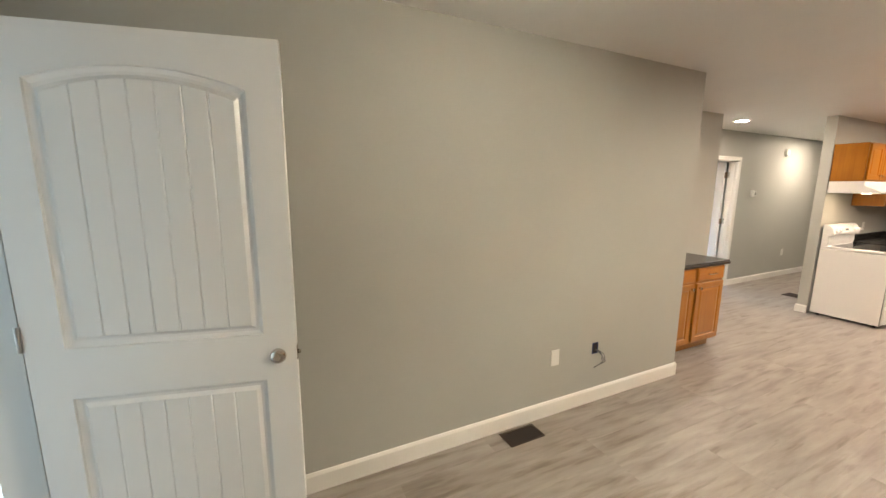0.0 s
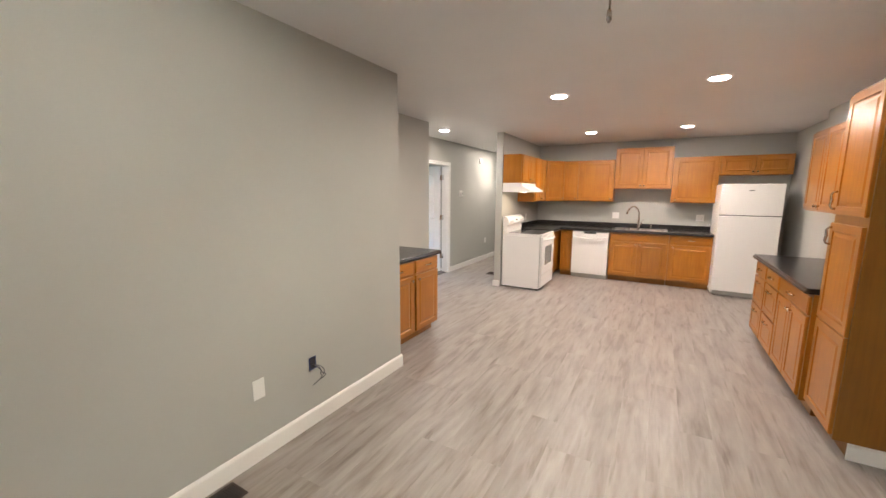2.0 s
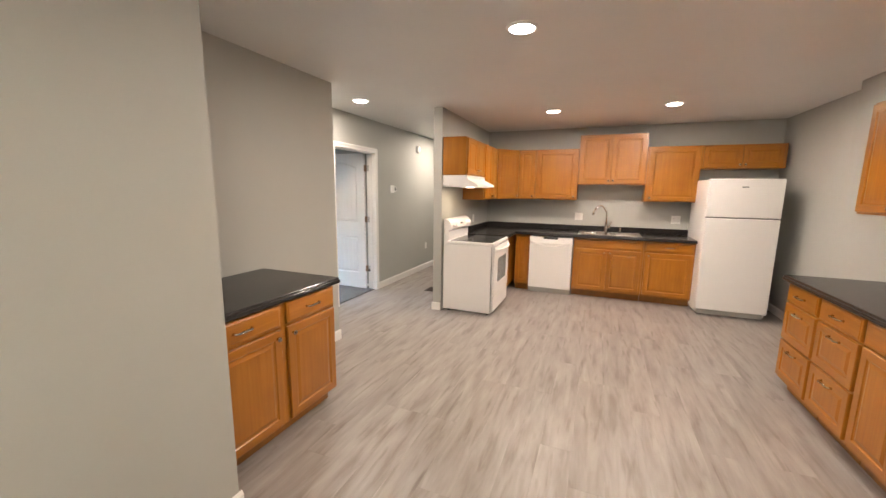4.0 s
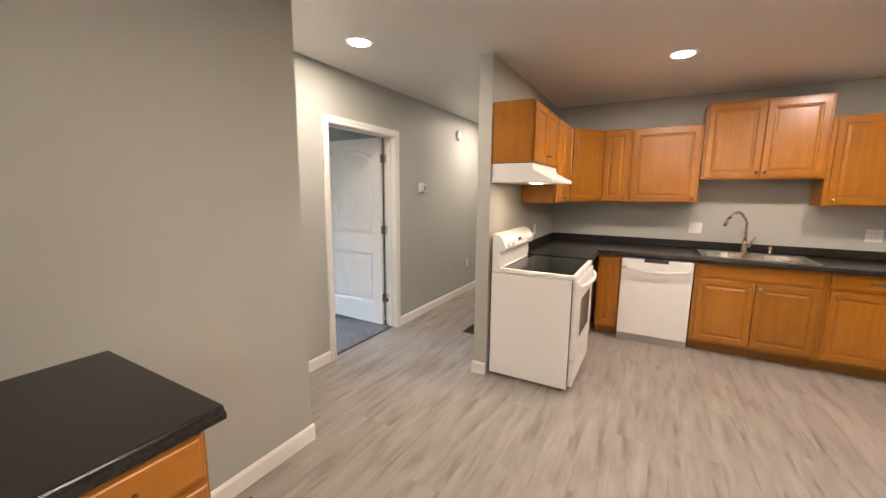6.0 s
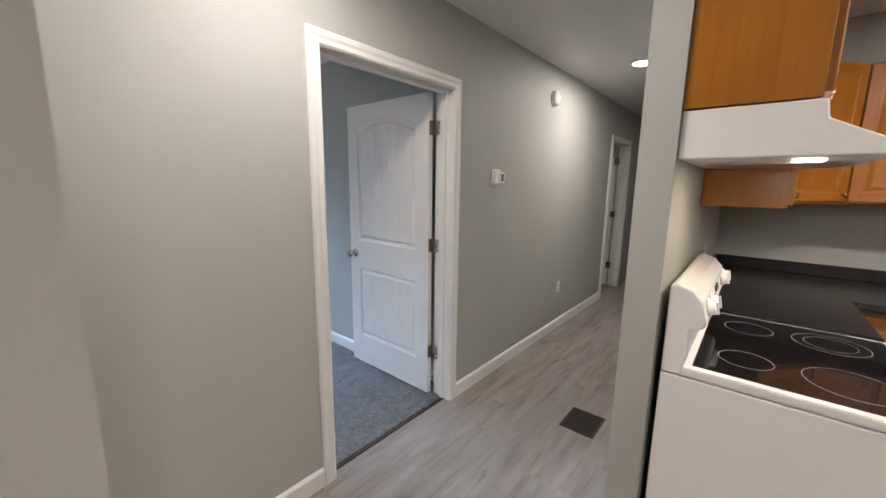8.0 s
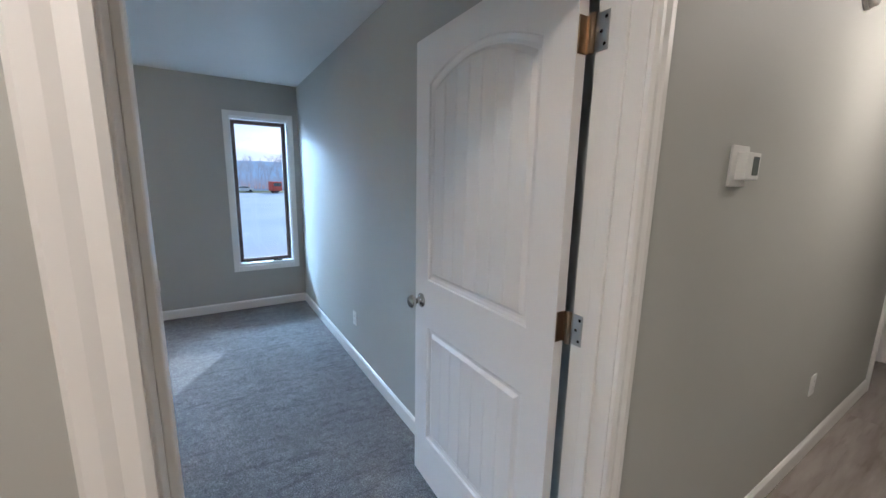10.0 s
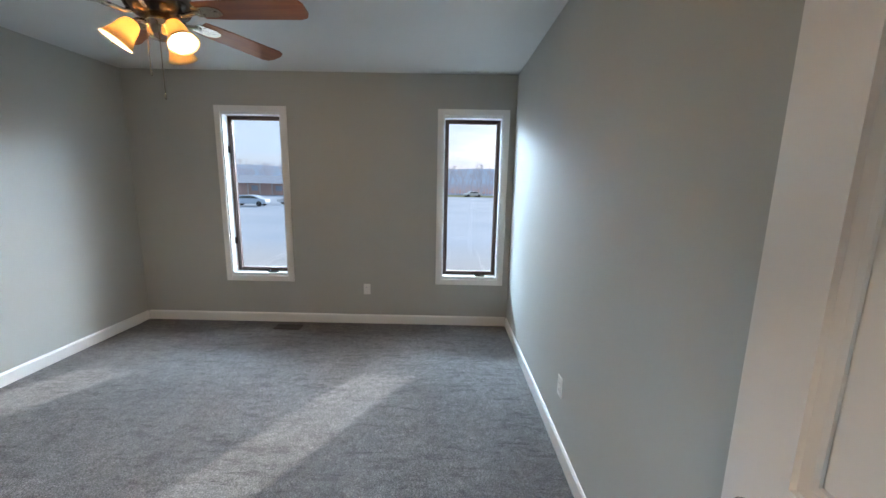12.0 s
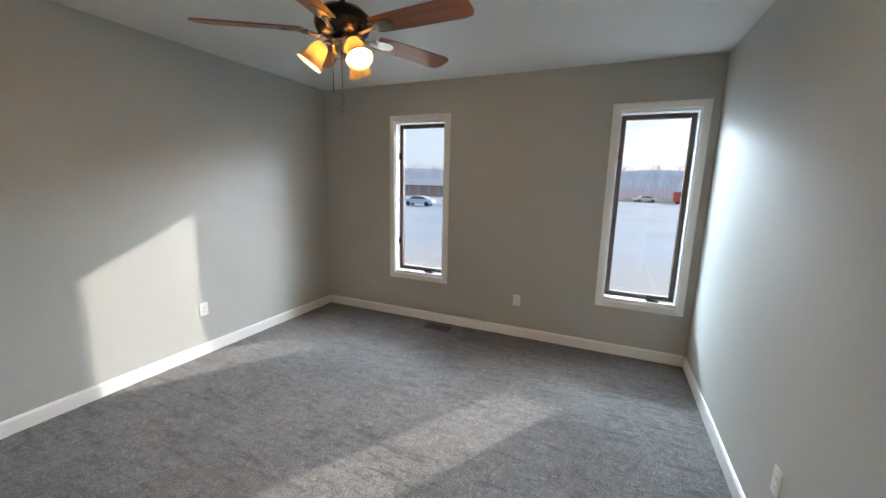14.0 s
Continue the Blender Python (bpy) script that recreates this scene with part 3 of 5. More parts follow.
# front door, open beside the long wall
HX, HY = 0.092, -0.255
fd = thing("door_2", pose(HX, HY, 0, 0, 0, 77.5), "white moulded two-panel entry door standing open beside a sage grey wall", "door", kind="structure")
part("panel", slab(0.872, 2.108, 0.035, [(0.235, 0.853, 0.0), (1.039, 1.936, 0.055)]), DOOR_WHITE, fd, m=pose(0, -0.035, 0.012))
knob_set(fd, 0.806, 0.966, 0.0)
b = box(B(), 0.872, -0.030, 0.935, 0.875, -0.006, 0.995, 0.0005)
part("latch_plate", b, NICKEL, fd)
b = lathe(B(), [(0.008, 0), (0.008, 0.008), (0.005, 0.011)], 12, pose(0.875, -0.018, 0.965, 0, 90, 0))
part("latch_bolt", b, NICKEL, fd)
for hz in (0.30, 1.10, 1.84):
    part("hinge", tube(B(), [(-0.004, -0.042, hz - 0.045), (-0.004, -0.042, hz + 0.045)], 0.007, 10), STEEL, fd, "steel hinge knuckle")
fr = thing("door_frame_2", pose(0, 0, 0), "white front door casing and jamb", "door frame", kind="structure")
b = box(B(), 0.03, -0.42, 0, 0.05, -0.30, 2.17, 0.001)
box(b, 0.99, -0.42, 0, 1.01, -0.30, 2.17, 0.001)
box(b, 0.05, -0.42, 2.15, 0.99, -0.30, 2.17, 0.001)
part("jamb", b, TRIM_WHITE, fr)
b = box(B(), 0.004, -0.30, 0, 0.045, -0.283, 2.23, 0.003)
box(b, 0.995, -0.30, 0, 1.065, -0.283, 2.23, 0.003)
box(b, 0.045, -0.30, 2.16, 0.995, -0.283, 2.23, 0.003)
part("casing", b, TRIM_WHITE, fr)

# doors at the end of the hall
fr = thing("door_frame_3", pose(0, 0, 0), "white door casing at the end of the hall", "door frame", kind="structure")
casing(fr, 10.634, 11.406, DZ - 0.014, -1.665, 1, 0.066)
jambs(fr, 10.62, 11.42, DZ, -1.79, -1.665, (-1.745, -1.71))
door = thing("door_3", pose(-1.80, 11.40, 0, 0, 0, 187), "white moulded door standing open off the hall", "door", kind="structure")
part("panel", slab(0.755, 2.032, 0.035), DOOR_WHITE, door, m=pose(0.006, 0, 0.012))
knob_set(door, 0.70, 0.925, 0.035)
for hz in (0.32, 1.075, 1.83):
    hinge(door, 0.0, 0.037, hz, NICKEL)
door = thing("door_4", pose(-1.46, 12.13, 0), "white moulded door closing the end of the hall", "door", kind="structure")
part("panel", slab(0.76, 2.032, 0.035), DOOR_WHITE, door, m=pose(0, 0, 0.012))
knob_set(door, 0.70, 0.925, 0.035)
b = box(B(), -0.07, 0.0, 0, 0.0 - 0.004, 0.049, 2.12, 0.003)
box(b, 0.764, 0.0, 0, 0.83, 0.049, 2.12, 0.003)
box(b, -0.004, 0.0, 2.05, 0.764, 0.049, 2.12, 0.003)
part("casing", b, TRIM_WHITE, door)

# ---- windows ----


def window(name, y0, y1, z0, z1):
    w = thing(name, pose(0, 0, 0), "narrow casement window with white casing and dark brown sash", "window", "bedroom windows", "structure")
    t, X = TRIM_W, WX
    b_ = box(B(), X, y0, z0, X + 0.018, y0 + t, z1, 0.002)
    box(b_, X, y1 - t, z0, X + 0.018, y1, z1, 0.002)
    box(b_, X, y0 + t, z1 - t, X + 0.018, y1 - t, z1, 0.002)
    box(b_, X, y0 + t, z0, X + 0.018, y1 - t, z0 + t, 0.002)
    part("casing", b_, TRIM_WHITE, w)
    a, c, d, e = y0 + t, y1 - t, z0 + t, z1 - t
    b_ = box(B(), X - 0.13, a - 0.010, d - 0.010, X + 0.004, a + 0.014, e + 0.010, 0.001)
    box(b_, X - 0.13, c - 0.014, d - 0.010, X + 0.004, c + 0.010, e + 0.010, 0.001)
    box(b_, X - 0.13, a + 0.014, e - 0.024, X + 0.004, c - 0.014, e + 0.010, 0.001)
    box(b_, X - 0.13, a + 0.014, d - 0.010, X + 0.004, c - 0.014, d + 0.030, 0.001)
    part("window_frame", b_, VINYL_WHITE, w)
    a, c, d, e = a + 0.016, c - 0.016, d + 0.032, e - 0.026
    s = 0.040
    b_ = box(B(), X - 0.125, a, d, X - 0.085, a + s, e, 0.004)
    box(b_, X - 0.125, c - s, d, X - 0.085, c, e, 0.004)
    box(b_, X - 0.125, a + s, e - s, X - 0.085, c - s, e, 0.004)
    box(b_, X - 0.125, a + s, d, X - 0.085, c - s, d + s, 0.004)
    part("sash", b_, SASH_BROWN, w, "dark brown sash")
    b_ = box(B(), X - 0.107, a + s - 0.006, d + s - 0.006, X - 0.103, c - s + 0.006, e - s + 0.006)
    g = part("pane", b_, GLASS, w, "clear glass pane")
    g.visible_shadow = False
    for z in (z0 + 0.42, z1 - 0.42):
        b_ = box(B(), X - 0.084, a - 0.003, z - 0.035, X - 0.060, a + 0.012, z + 0.035, 0.003)
        part("lock_lever", b_, DARK_METAL, w, "dark metal sash lock")
    yc = c - 0.17
    b_ = box(B(), X - 0.060, yc - 0.045, d - 0.004, X - 0.012, yc + 0.055, d + 0.014, 0.005)
    tube(b_, [(X - 0.035, yc + 0.03, d + 0.012), (X - 0.022, yc + 0.01, d + 0.020), (X - 0.018, yc - 0.055, d + 0.018)], 0.005, 8)
    tube(b_, [(X - 0.018, yc - 0.055, d + 0.014), (X - 0.018, yc - 0.055, d + 0.036)], 0.007, 8)
    part("crank", b_, DARK_METAL, w, "dark metal window crank")
    return w


for i, (a, c) in enumerate(WINDOWS):
    window("window_%d" % (i + 1), a, c, WZ0, WZ1)

# ---- cabinets ----


def front_panel(w, h, t=0.019, raised=True):
    """A cabinet front lying in x 0..w, z 0..h, its face towards -y."""
    bm = B()
    if raised:
        prof = [(0.0, 0.0), (0.0, -t + 0.004), (0.004, -t), (0.050, -t), (0.055, -t + 0.006), (0.064, -t + 0.007), (0.084, -t + 0.001)]
    else:
        prof = [(0.0, 0.0), (0.0, -t + 0.007), (0.003, -t + 0.004), (0.010, -t + 0.003), (0.014, -t)]
    rings = []
    for ins, y in prof:
        rings.append([bm.verts.new(p) for p in ((ins, y, ins), (w - ins, y, ins), (w - ins, y, h - ins), (ins, y, h - ins))])
    for j, (a, c) in enumerate(zip(rings, rings[1:])):
        for i in range(4):
            f = bm.faces.new((a[i], a[(i + 1) % 4], c[(i + 1) % 4], c[i]))
            f.material_index = 1 if i in (0, 2) else 0
    bm.faces.new(rings[0][::-1])
    f = bm.faces.new(rings[-1])
    f.material_index = 0 if raised else 1
    return bm


def pull(parent, x, y, z, upright=False):
    pts = [(-0.055, 0, 0), (-0.053, -0.016, 0), (-0.038, -0.026, 0), (0, -0.021, 0), (0.038, -0.026, 0), (0.053, -0.016, 0), (0.055, 0, 0)]
    if upright:
        pts = [(0, q, p) for p, q, _ in pts]
    bm = tube(B(), [(x + p, y + q, z + r) for p, q, r in pts], [0.008, 0.0055, 0.006, 0.0080, 0.006, 0.0055, 0.008], 8)
    part("handle", bm, NICKEL, parent, "satin nickel arched handle")


def knob(parent, x, y, z):
    bm = lathe(B(), [(0.007, 0), (0.006, 0.010), (0.008, 0.014), (0.0145, 0.018), (0.015, 0.023), (0.010, 0.027), (0.003, 0.028)], 16, pose(x, y, z, 90, 0, 0))
    part("knob", bm, NICKEL, parent, "small satin nickel knob")


def cabinet(name, m, label, w, d, z0, z1, fronts, group, kick=True, side=None):
    """fronts: rows of kind, x0, z0, x1, z1, handle; the carcass front is at y=0 and the fronts stand 19 mm proud."""
    c = thing(name, m, label, "cabinet", group)
    bm = B()
    zb = z0 + 0.10 if kick else z0
    box(bm, 0, 0, zb, w, d, z1, 0.0015)
    part("body", bm, side or OAK[2], c)
    if kick:
        part("toe_kick", box(B(), 0.002, 0.075, z0, w - 0.002, d - 0.01, zb), BROWN_SIDE, c, "dark brown toe kick")
    for kind, a, b0, e, b1, grip in fronts:
        nm = "door" if kind == "door" else "drawer_front"
        o = part(nm, front_panel(e - a, b1 - b0, raised=kind == "door"), (OAK[2], OAK[0]), c, m=pose(a, -0.001, b0))
        if grip:
            g, gx, gz = grip
            if g == "knob":
                knob(o, gx - a, -0.019, gz - b0)
            elif g == "pull":
                pull(o, gx - a, -0.019, gz - b0)
            else:
                pull(o, gx - a, -0.019, gz - b0, True)
    return c


BASE = "base cabinets"
UP = "wall cabinets"
YB, YU, YW = 8.345, 8.675, 8.978
L_BASE = "honey oak base cabinet with raised-panel doors under a dark laminate counter"
L_UP = "honey oak wall cabinet with raised-panel door and nickel knob"
# back run, base
cabinet("base_cabinet", pose(0.262, YB, 0), "narrow honey oak corner base cabinet beside the dishwasher", 0.218, YW - YB, 0, 0.872,
        [("door", 0.014, 0.12, 0.205, 0.845, None)], BASE)
cabinet("base_cabinet", pose(1.112, YB, 0), "honey oak two-door sink base cabinet", 0.912, YW - YB, 0, 0.872,
        [("drawer", 0.030, 0.735, 0.882, 0.850, None), ("door", 0.030, 0.125, 0.452, 0.715, ("knob", 0.420, 0.675)),
         ("door", 0.458, 0.125, 0.882, 0.715, ("knob", 0.490, 0.675))], BASE)
cabinet("base_cabinet", pose(2.026, YB, 0), "honey oak base cabinet, drawer over one door", 0.606, YW - YB, 0, 0.872,
        [("drawer", 0.022, 0.740, 0.586, 0.850, ("pull", 0.304, 0.795)), ("door", 0.022, 0.125, 0.586, 0.712, ("knob", 0.06, 0.675))], BASE)
# wing wall, base behind the range
cabinet("base_cabinet", pose(0.205, 7.685, 0, 0, 0, 90), "honey oak blind corner base cabinet next to the range", 1.29, 0.58, 0, 0.872, [], BASE)
# wing wall, upper
XU = -0.078
cabinet("wall_cabinet", pose(XU, 6.903, 0, 0, 0, 90), "short honey oak wall cabinet above the range hood", 0.757, 0.303, 1.712, 2.156,
        [("door", 0.018, 1.726, 0.374, 2.142, ("knob", 0.345, 1.775)), ("door", 0.380, 1.726, 0.738, 2.142, ("knob", 0.41, 1.775))], UP, False)
cabinet("wall_cabinet", pose(XU, 7.662, 0, 0, 0, 90), L_UP, 0.688, 0.303, 1.398, 2.156,
        [("door", 0.02, 1.412, 0.335, 2.142, ("knob", 0.305, 1.45)), ("door", 0.341, 1.412, 0.665, 2.142, ("knob", 0.37, 1.45))], UP, False)
# diagonal corner upper
c = thing("wall_cabinet", pose(0, 0, 0), "honey oak diagonal corner wall cabinet", "cabinet", UP)
b = prism(B(), [(-0.381, 8.352), (XU, 8.352), (0.200, YU), (0.200, YW), (-0.381, YW)], 1.398, 2.156, 2)
part("body", b, OAK[2], c)
dl = math.hypot(0.200 - XU, YU - 8.352)
ang = math.degrees(math.atan2(YU - 8.352, 0.200 - XU))
o = part("door", front_panel(dl - 0.026, 0.730), (OAK[2], OAK[0]), c, m=pose(XU + 0.013 * math.cos(radians(ang)) + 0.001, 8.352 + 0.013 * math.sin(radians(ang)) - 0.001, 1.412, 0, 0, ang))
knob(o, dl - 0.06, -0.019, 0.038)
# back run, upper
cabinet("wall_cabinet", pose(0.202, YU, 0), "narrow " + L_UP, 0.268, YW - YU, 1.398, 2.156,
        [("door", 0.010, 1.412, 0.255, 2.142, ("knob", 0.225, 1.45))], UP, False)
cabinet("wall_cabinet", pose(0.472, YU, 0), "broad " + L_UP, 0.618, YW - YU, 1.398, 2.156,
        [("door", 0.014, 1.412, 0.600, 2.142, ("knob", 0.57, 1.45))], UP, False)
cabinet("wall_cabinet", pose(1.096, YU - 0.01, 0), "raised two-door honey oak wall cabinet above the sink", 0.900, YW - YU + 0.01, 1.632, 2.345,
        [("door", 0.022, 1.650, 0.447, 2.325, ("knob", 0.42, 1.69)), ("door", 0.453, 1.650, 0.878, 2.325, ("knob", 0.48, 1.69))], UP, False)
cabinet("wall_cabinet", pose(2.000, YU, 0), "broad honey oak wall cabinet beside the refrigerator", 0.642, YW - YU, 1.398, 2.156,
        [("door", 0.030, 1.412, 0.625, 2.142, ("knob", 0.06, 1.45))], UP, False)
cabinet("wall_cabinet", pose(2.644, YU, 0), "long low honey oak wall cabinet above the refrigerator", 0.906, YW - YU, 1.848, 2.156,
        [("door", 0.020, 1.864, 0.446, 2.140, ("knob", 0.42, 1.90)), ("door", 0.452, 1.864, 0.880, 2.140, ("knob", 0.48, 1.90))], UP, False)
# recess cabinet on the near side
cabinet("base_cabinet", pose(-0.282, 3.678, 0, 0, 0, 90), "honey oak recess cabinet, two drawers over two doors", 0.98, 0.688, 0, 0.872,
        [("drawer", 0.012, 0.732, 0.488, 0.862, ("pull", 0.230, 0.797)), ("drawer", 0.538, 0.732, 0.966, 0.862, ("pull", 0.752, 0.797)),
         ("door", 0.012, 0.118, 0.488, 0.712, ("knob", 0.452, 0.668)), ("door", 0.538, 0.118, 0.966, 0.712, ("knob", 0.574, 0.668))], BASE)
# right run: pantry, base, drawers, uppers; local x runs towards -y
XR = 2.800
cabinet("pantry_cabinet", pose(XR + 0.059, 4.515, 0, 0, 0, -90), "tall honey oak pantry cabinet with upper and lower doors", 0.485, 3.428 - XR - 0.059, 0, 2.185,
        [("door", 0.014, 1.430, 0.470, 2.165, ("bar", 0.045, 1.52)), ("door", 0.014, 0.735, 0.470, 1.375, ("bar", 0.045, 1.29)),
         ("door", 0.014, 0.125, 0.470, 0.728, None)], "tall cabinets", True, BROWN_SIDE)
cabinet("base_cabinet", pose(XR + 0.019, 5.280, 0, 0, 0, -90), "honey oak base cabinet, drawer over two doors", 0.763, 3.428 - XR - 0.019, 0, 0.872,
        [("drawer", 0.016, 0.722, 0.742, 0.855, ("pull", 0.38, 0.79)), ("door", 0.016, 0.125, 0.376, 0.708, ("knob", 0.345, 0.665)),
         ("door", 0.382, 0.125, 0.742, 0.708, ("knob", 0.415, 0.665))], BASE)
for y1 in (5.740, 6.200):
    cabinet("drawer_cabinet", pose(XR + 0.019, y1, 0, 0, 0, -90), "honey oak three-drawer base cabinet with nickel pulls", 0.457, 3.428 - XR - 0.019, 0, 0.872,
            [("drawer", 0.014, 0.722, 0.443, 0.855, ("pull", 0.228, 0.79)), ("door", 0.014, 0.428, 0.443, 0.706, ("pull", 0.228, 0.655)),
             ("door", 0.014, 0.125, 0.443, 0.412, ("pull", 0.228, 0.36))], BASE)
cabinet("wall_cabinet", pose(3.125, 6.215, 0, 0, 0, -90), "two-door honey oak wall cabinet beside the pantry", 0.85, 0.303, 1.398, 2.156,
        [("door", 0.016, 1.412, 0.420, 2.142, ("knob", 0.385, 1.45)), ("door", 0.426, 1.412, 0.832, 2.142, ("knob", 0.46, 1.45))], UP, False)
cabinet("wall_cabinet", pose(3.125, 5.363, 0, 0, 0, -90), "two-door honey oak wall cabinet next to the tall pantry", 0.846, 0.303, 1.398, 2.156,
        [("door", 0.016, 1.412, 0.420, 2.142, ("knob", 0.385, 1.45)), ("door", 0.426, 1.412, 0.832, 2.142, ("knob", 0.46, 1.45))], UP, False)

# ---- worktops ----


def edge_run(parent, p, q, out):
    """A moulded laminate front edge from p to q: a small step, then a rounded nose, standing out along out."""
    prof = [(0, 0.874), (0.014, 0.874), (0.019, 0.877), (0.021, 0.883), (0.021, 0.893), (0.019, 0.898), (0.014, 0.900), (0.012, 0.901), (0.011, 0.907), (0.008, 0.912), (0.003, 0.914), (0, 0.914)]
    bm = B()
    ends = [[bm.verts.new((x + out[0] * a, y + out[1] * a, z)) for a, z in prof] for x, y in (p, q)]
    k = len(prof)
    for i in range(k):
        bm.faces.new((ends[0][i], ends[0][(i + 1) % k], ends[1][(i + 1) % k], ends[1][i]))
    bm.faces.new(ends[0])
    bm.faces.new(ends[1][::-1])
    part("front_edge", bm, LAMINATE, parent)


SX0, SX1, SY0, SY1 = 1.178, 1.978, 8.420, 8.850
top = thing("countertop", pose(0, 0, 0), "dark charcoal laminate kitchen counter with low backsplash", "countertop")
FR = 8.302
for x0, y0, x1, y1 in ((0.255, FR, SX0, YW), (SX1, FR, 2.640, YW), (SX0, FR, SX1, SY0), (SX0, SY1, SX1, YW), (-0.381, 7.680, 0.255, YW)):
    part("slab", box(B(), x0, y0, 0.874, x1, y1, 0.914), LAMINATE, top)
edge_run(top, (0.276, FR), (2.640, FR), (0, -1))
edge_run(top, (0.255, 7.680), (0.255, FR - 0.021), (1, 0))
b = box(B(), -0.361, YW - 0.020, 0.915, 2.638, YW, 0.996, 0.006)
box(b, -0.381, 7.684, 0.915, -0.361, YW, 0.996, 0.006)
part("backsplash", b, LAMINATE, top)
top = thing("countertop", pose(0, 0, 0), "dark charcoal laminate counter set in a wall recess", "countertop")
b = box(B(), -0.971, 3.677, 0.874, -0.268, 4.700, 0.914)
part("slab", b, LAMINATE, top)
edge_run(top, (-0.268, 3.677), (-0.268, 4.700), (1, 0))
top = thing("countertop", pose(0, 0, 0), "dark charcoal laminate counter beside the pantry with low backsplash", "countertop")
b = box(B(), XR - 0.012, 4.519, 0.874, 3.428, 6.230, 0.914)
part("slab", b, LAMINATE, top)
edge_run(top, (XR - 0.012, 4.520), (XR - 0.012, 6.230), (-1, 0))
b = box(B(), 3.406, 4.541, 0.915, 3.428, 6.22, 0.996, 0.006)
box(b, XR + 0.07, 4.519, 0.915, 3.428, 4.541, 0.996, 0.006)
part("backsplash", b, LAMINATE, top)

# ---- sink and faucet ----
sink = thing("sink", pose(0, 0, 0), "stainless steel double-bowl sink set in the dark counter", "sink")
b = B()
xm = (SX0 + SX1) / 2
rim0, rim1 = 0.9145, 0.9205
for x0, x1, y0, y1 in ((SX0 - 0.02, SX0 + 0.02, SY0 - 0.02, SY1 + 0.02), (SX1 - 0.02, SX1 + 0.02, SY0 - 0.02, SY1 + 0.02),
                       (SX0 + 0.02, SX1 - 0.02, SY0 - 0.02, SY0 + 0.012), (SX0 + 0.02, SX1 - 0.02, SY1 - 0.06, SY1 + 0.02), (xm - 0.018, xm + 0.018, SY0 + 0.012, SY1 - 0.06)):
    box(b, x0, y0, rim0, x1, y1, rim1, 0.002)
part("rim", b, STEEL, sink)
for x0, x1 in ((SX0 + 0.02, xm - 0.018), (xm + 0.018, SX1 - 0.02)):
    b = B()
    y0, y1, zb = SY0 + 0.012, SY1 - 0.06, 0.73
    rings = []
    for ins, z in ((0, 0.918), (0.004, 0.90), (0.012, 0.76), (0.04, zb)):
        rings.append([b.verts.new(p) for p in ((x0 + ins, y0 + ins, z), (x1 - ins, y0 + ins, z), (x1 - ins, y1 - ins, z), (x0 + ins, y1 - ins, z))])
    for a, c in zip(rings, rings[1:]):
        for i in range(4):
            b.faces.new((a[i], a[(i + 1) % 4], c[(i + 1) % 4], c[i])).smooth = True
    b.faces.new(rings[-1])
    o = part("bowl", b, STEEL, sink)
    part("drain", lathe(B(), [(0.045, 0), (0.04, 0.004), (0.012, 0.002)], 20, pose((x0 + x1) / 2, (y0 + y1) / 2, zb + 0.001)), STEEL, o)
fau = thing("faucet", pose(1.535, 8.825, 0.9206), "brushed nickel gooseneck kitchen faucet with side lever", "faucet")
b = lathe(B(), [(0.030, 0), (0.030, 0.008), (0.024, 0.014), (0.022, 0.09), (0.019, 0.13)], 24)
part("body", b, NICKEL, fau)
pts = [(0, 0, 0.12), (0, -0.002, 0.22), (-0.002, -0.010, 0.30)] + arc((-0.008, -0.016, 0.31), (-0.085, -0.075, 0.47), (-0.165, -0.130, 0.340), 12)[1:]
part("spout", tube(B(), pts, 0.0125, 12), NICKEL, fau)
part("spray_head", tube(B(), [(-0.160, -0.127, 0.352), (-0.180, -0.141, 0.315), (-0.197, -0.153, 0.265)], [0.0135, 0.017, 0.0175], 14), NICKEL, fau)
part("lever", tube(B(), [(0.018, 0, 0.06), (0.042, 0, 0.075), (0.050, -0.004, 0.11), (0.075, -0.012, 0.165)], [0.012, 0.012, 0.008, 0.006], 10), NICKEL, fau)
sp = thing("side_sprayer", pose(1.735, 8.825, 0.9206), "small brushed nickel side sprayer at the sink", "sprayer")
part("sprayer", lathe(B(), [(0.022, 0), (0.020, 0.010), (0.010, 0.018), (0.012, 0.045), (0.016, 0.065), (0.008, 0.075)], 18), NICKEL, sp)

# ---- dishwasher ----
dw = thing("dishwasher", pose(0.487, 8.292, 0), "white built-in dishwasher with bar handle and grey kick panel", "dishwasher")
part("door", box(B(), 0, 0, 0.082, 0.610, 0.05, 0.750, 0.006, seg=2), ENAMEL, dw)
part("tub", box(B(), 0.01, 0.052, 0.09, 0.60, 0.62, 0.862), KICK_GREY, dw)
b = box(B(), 0, -0.004, 0.756, 0.610, 0.05, 0.856, 0.008, seg=2)
cp = part("control_panel", b, ENAMEL, dw)
part("vent_slot", box(B(), 0.20, -0.008, 0.826, 0.405, -0.003, 0.858, 0.001), BLACK, cp, "black control window")
b = tube(B(), [(0.03, -0.004, 0.775), (0.05, -0.030, 0.765)] + [(0.05 + 0.51 * i / 10, -0.034, 0.762 - 0.028 * math.sin(math.pi * i / 10)) for i in range(11)] + [(0.58, -0.004, 0.775)], 0.011, 10)
part("handle", b, ENAMEL, dw, "white curved bar handle")
part("kick_panel", box(B(), 0, 0.03, 0.004, 0.610, 0.045, 0.078, 0.003), KICK_GREY, dw, "grey metal kick panel")

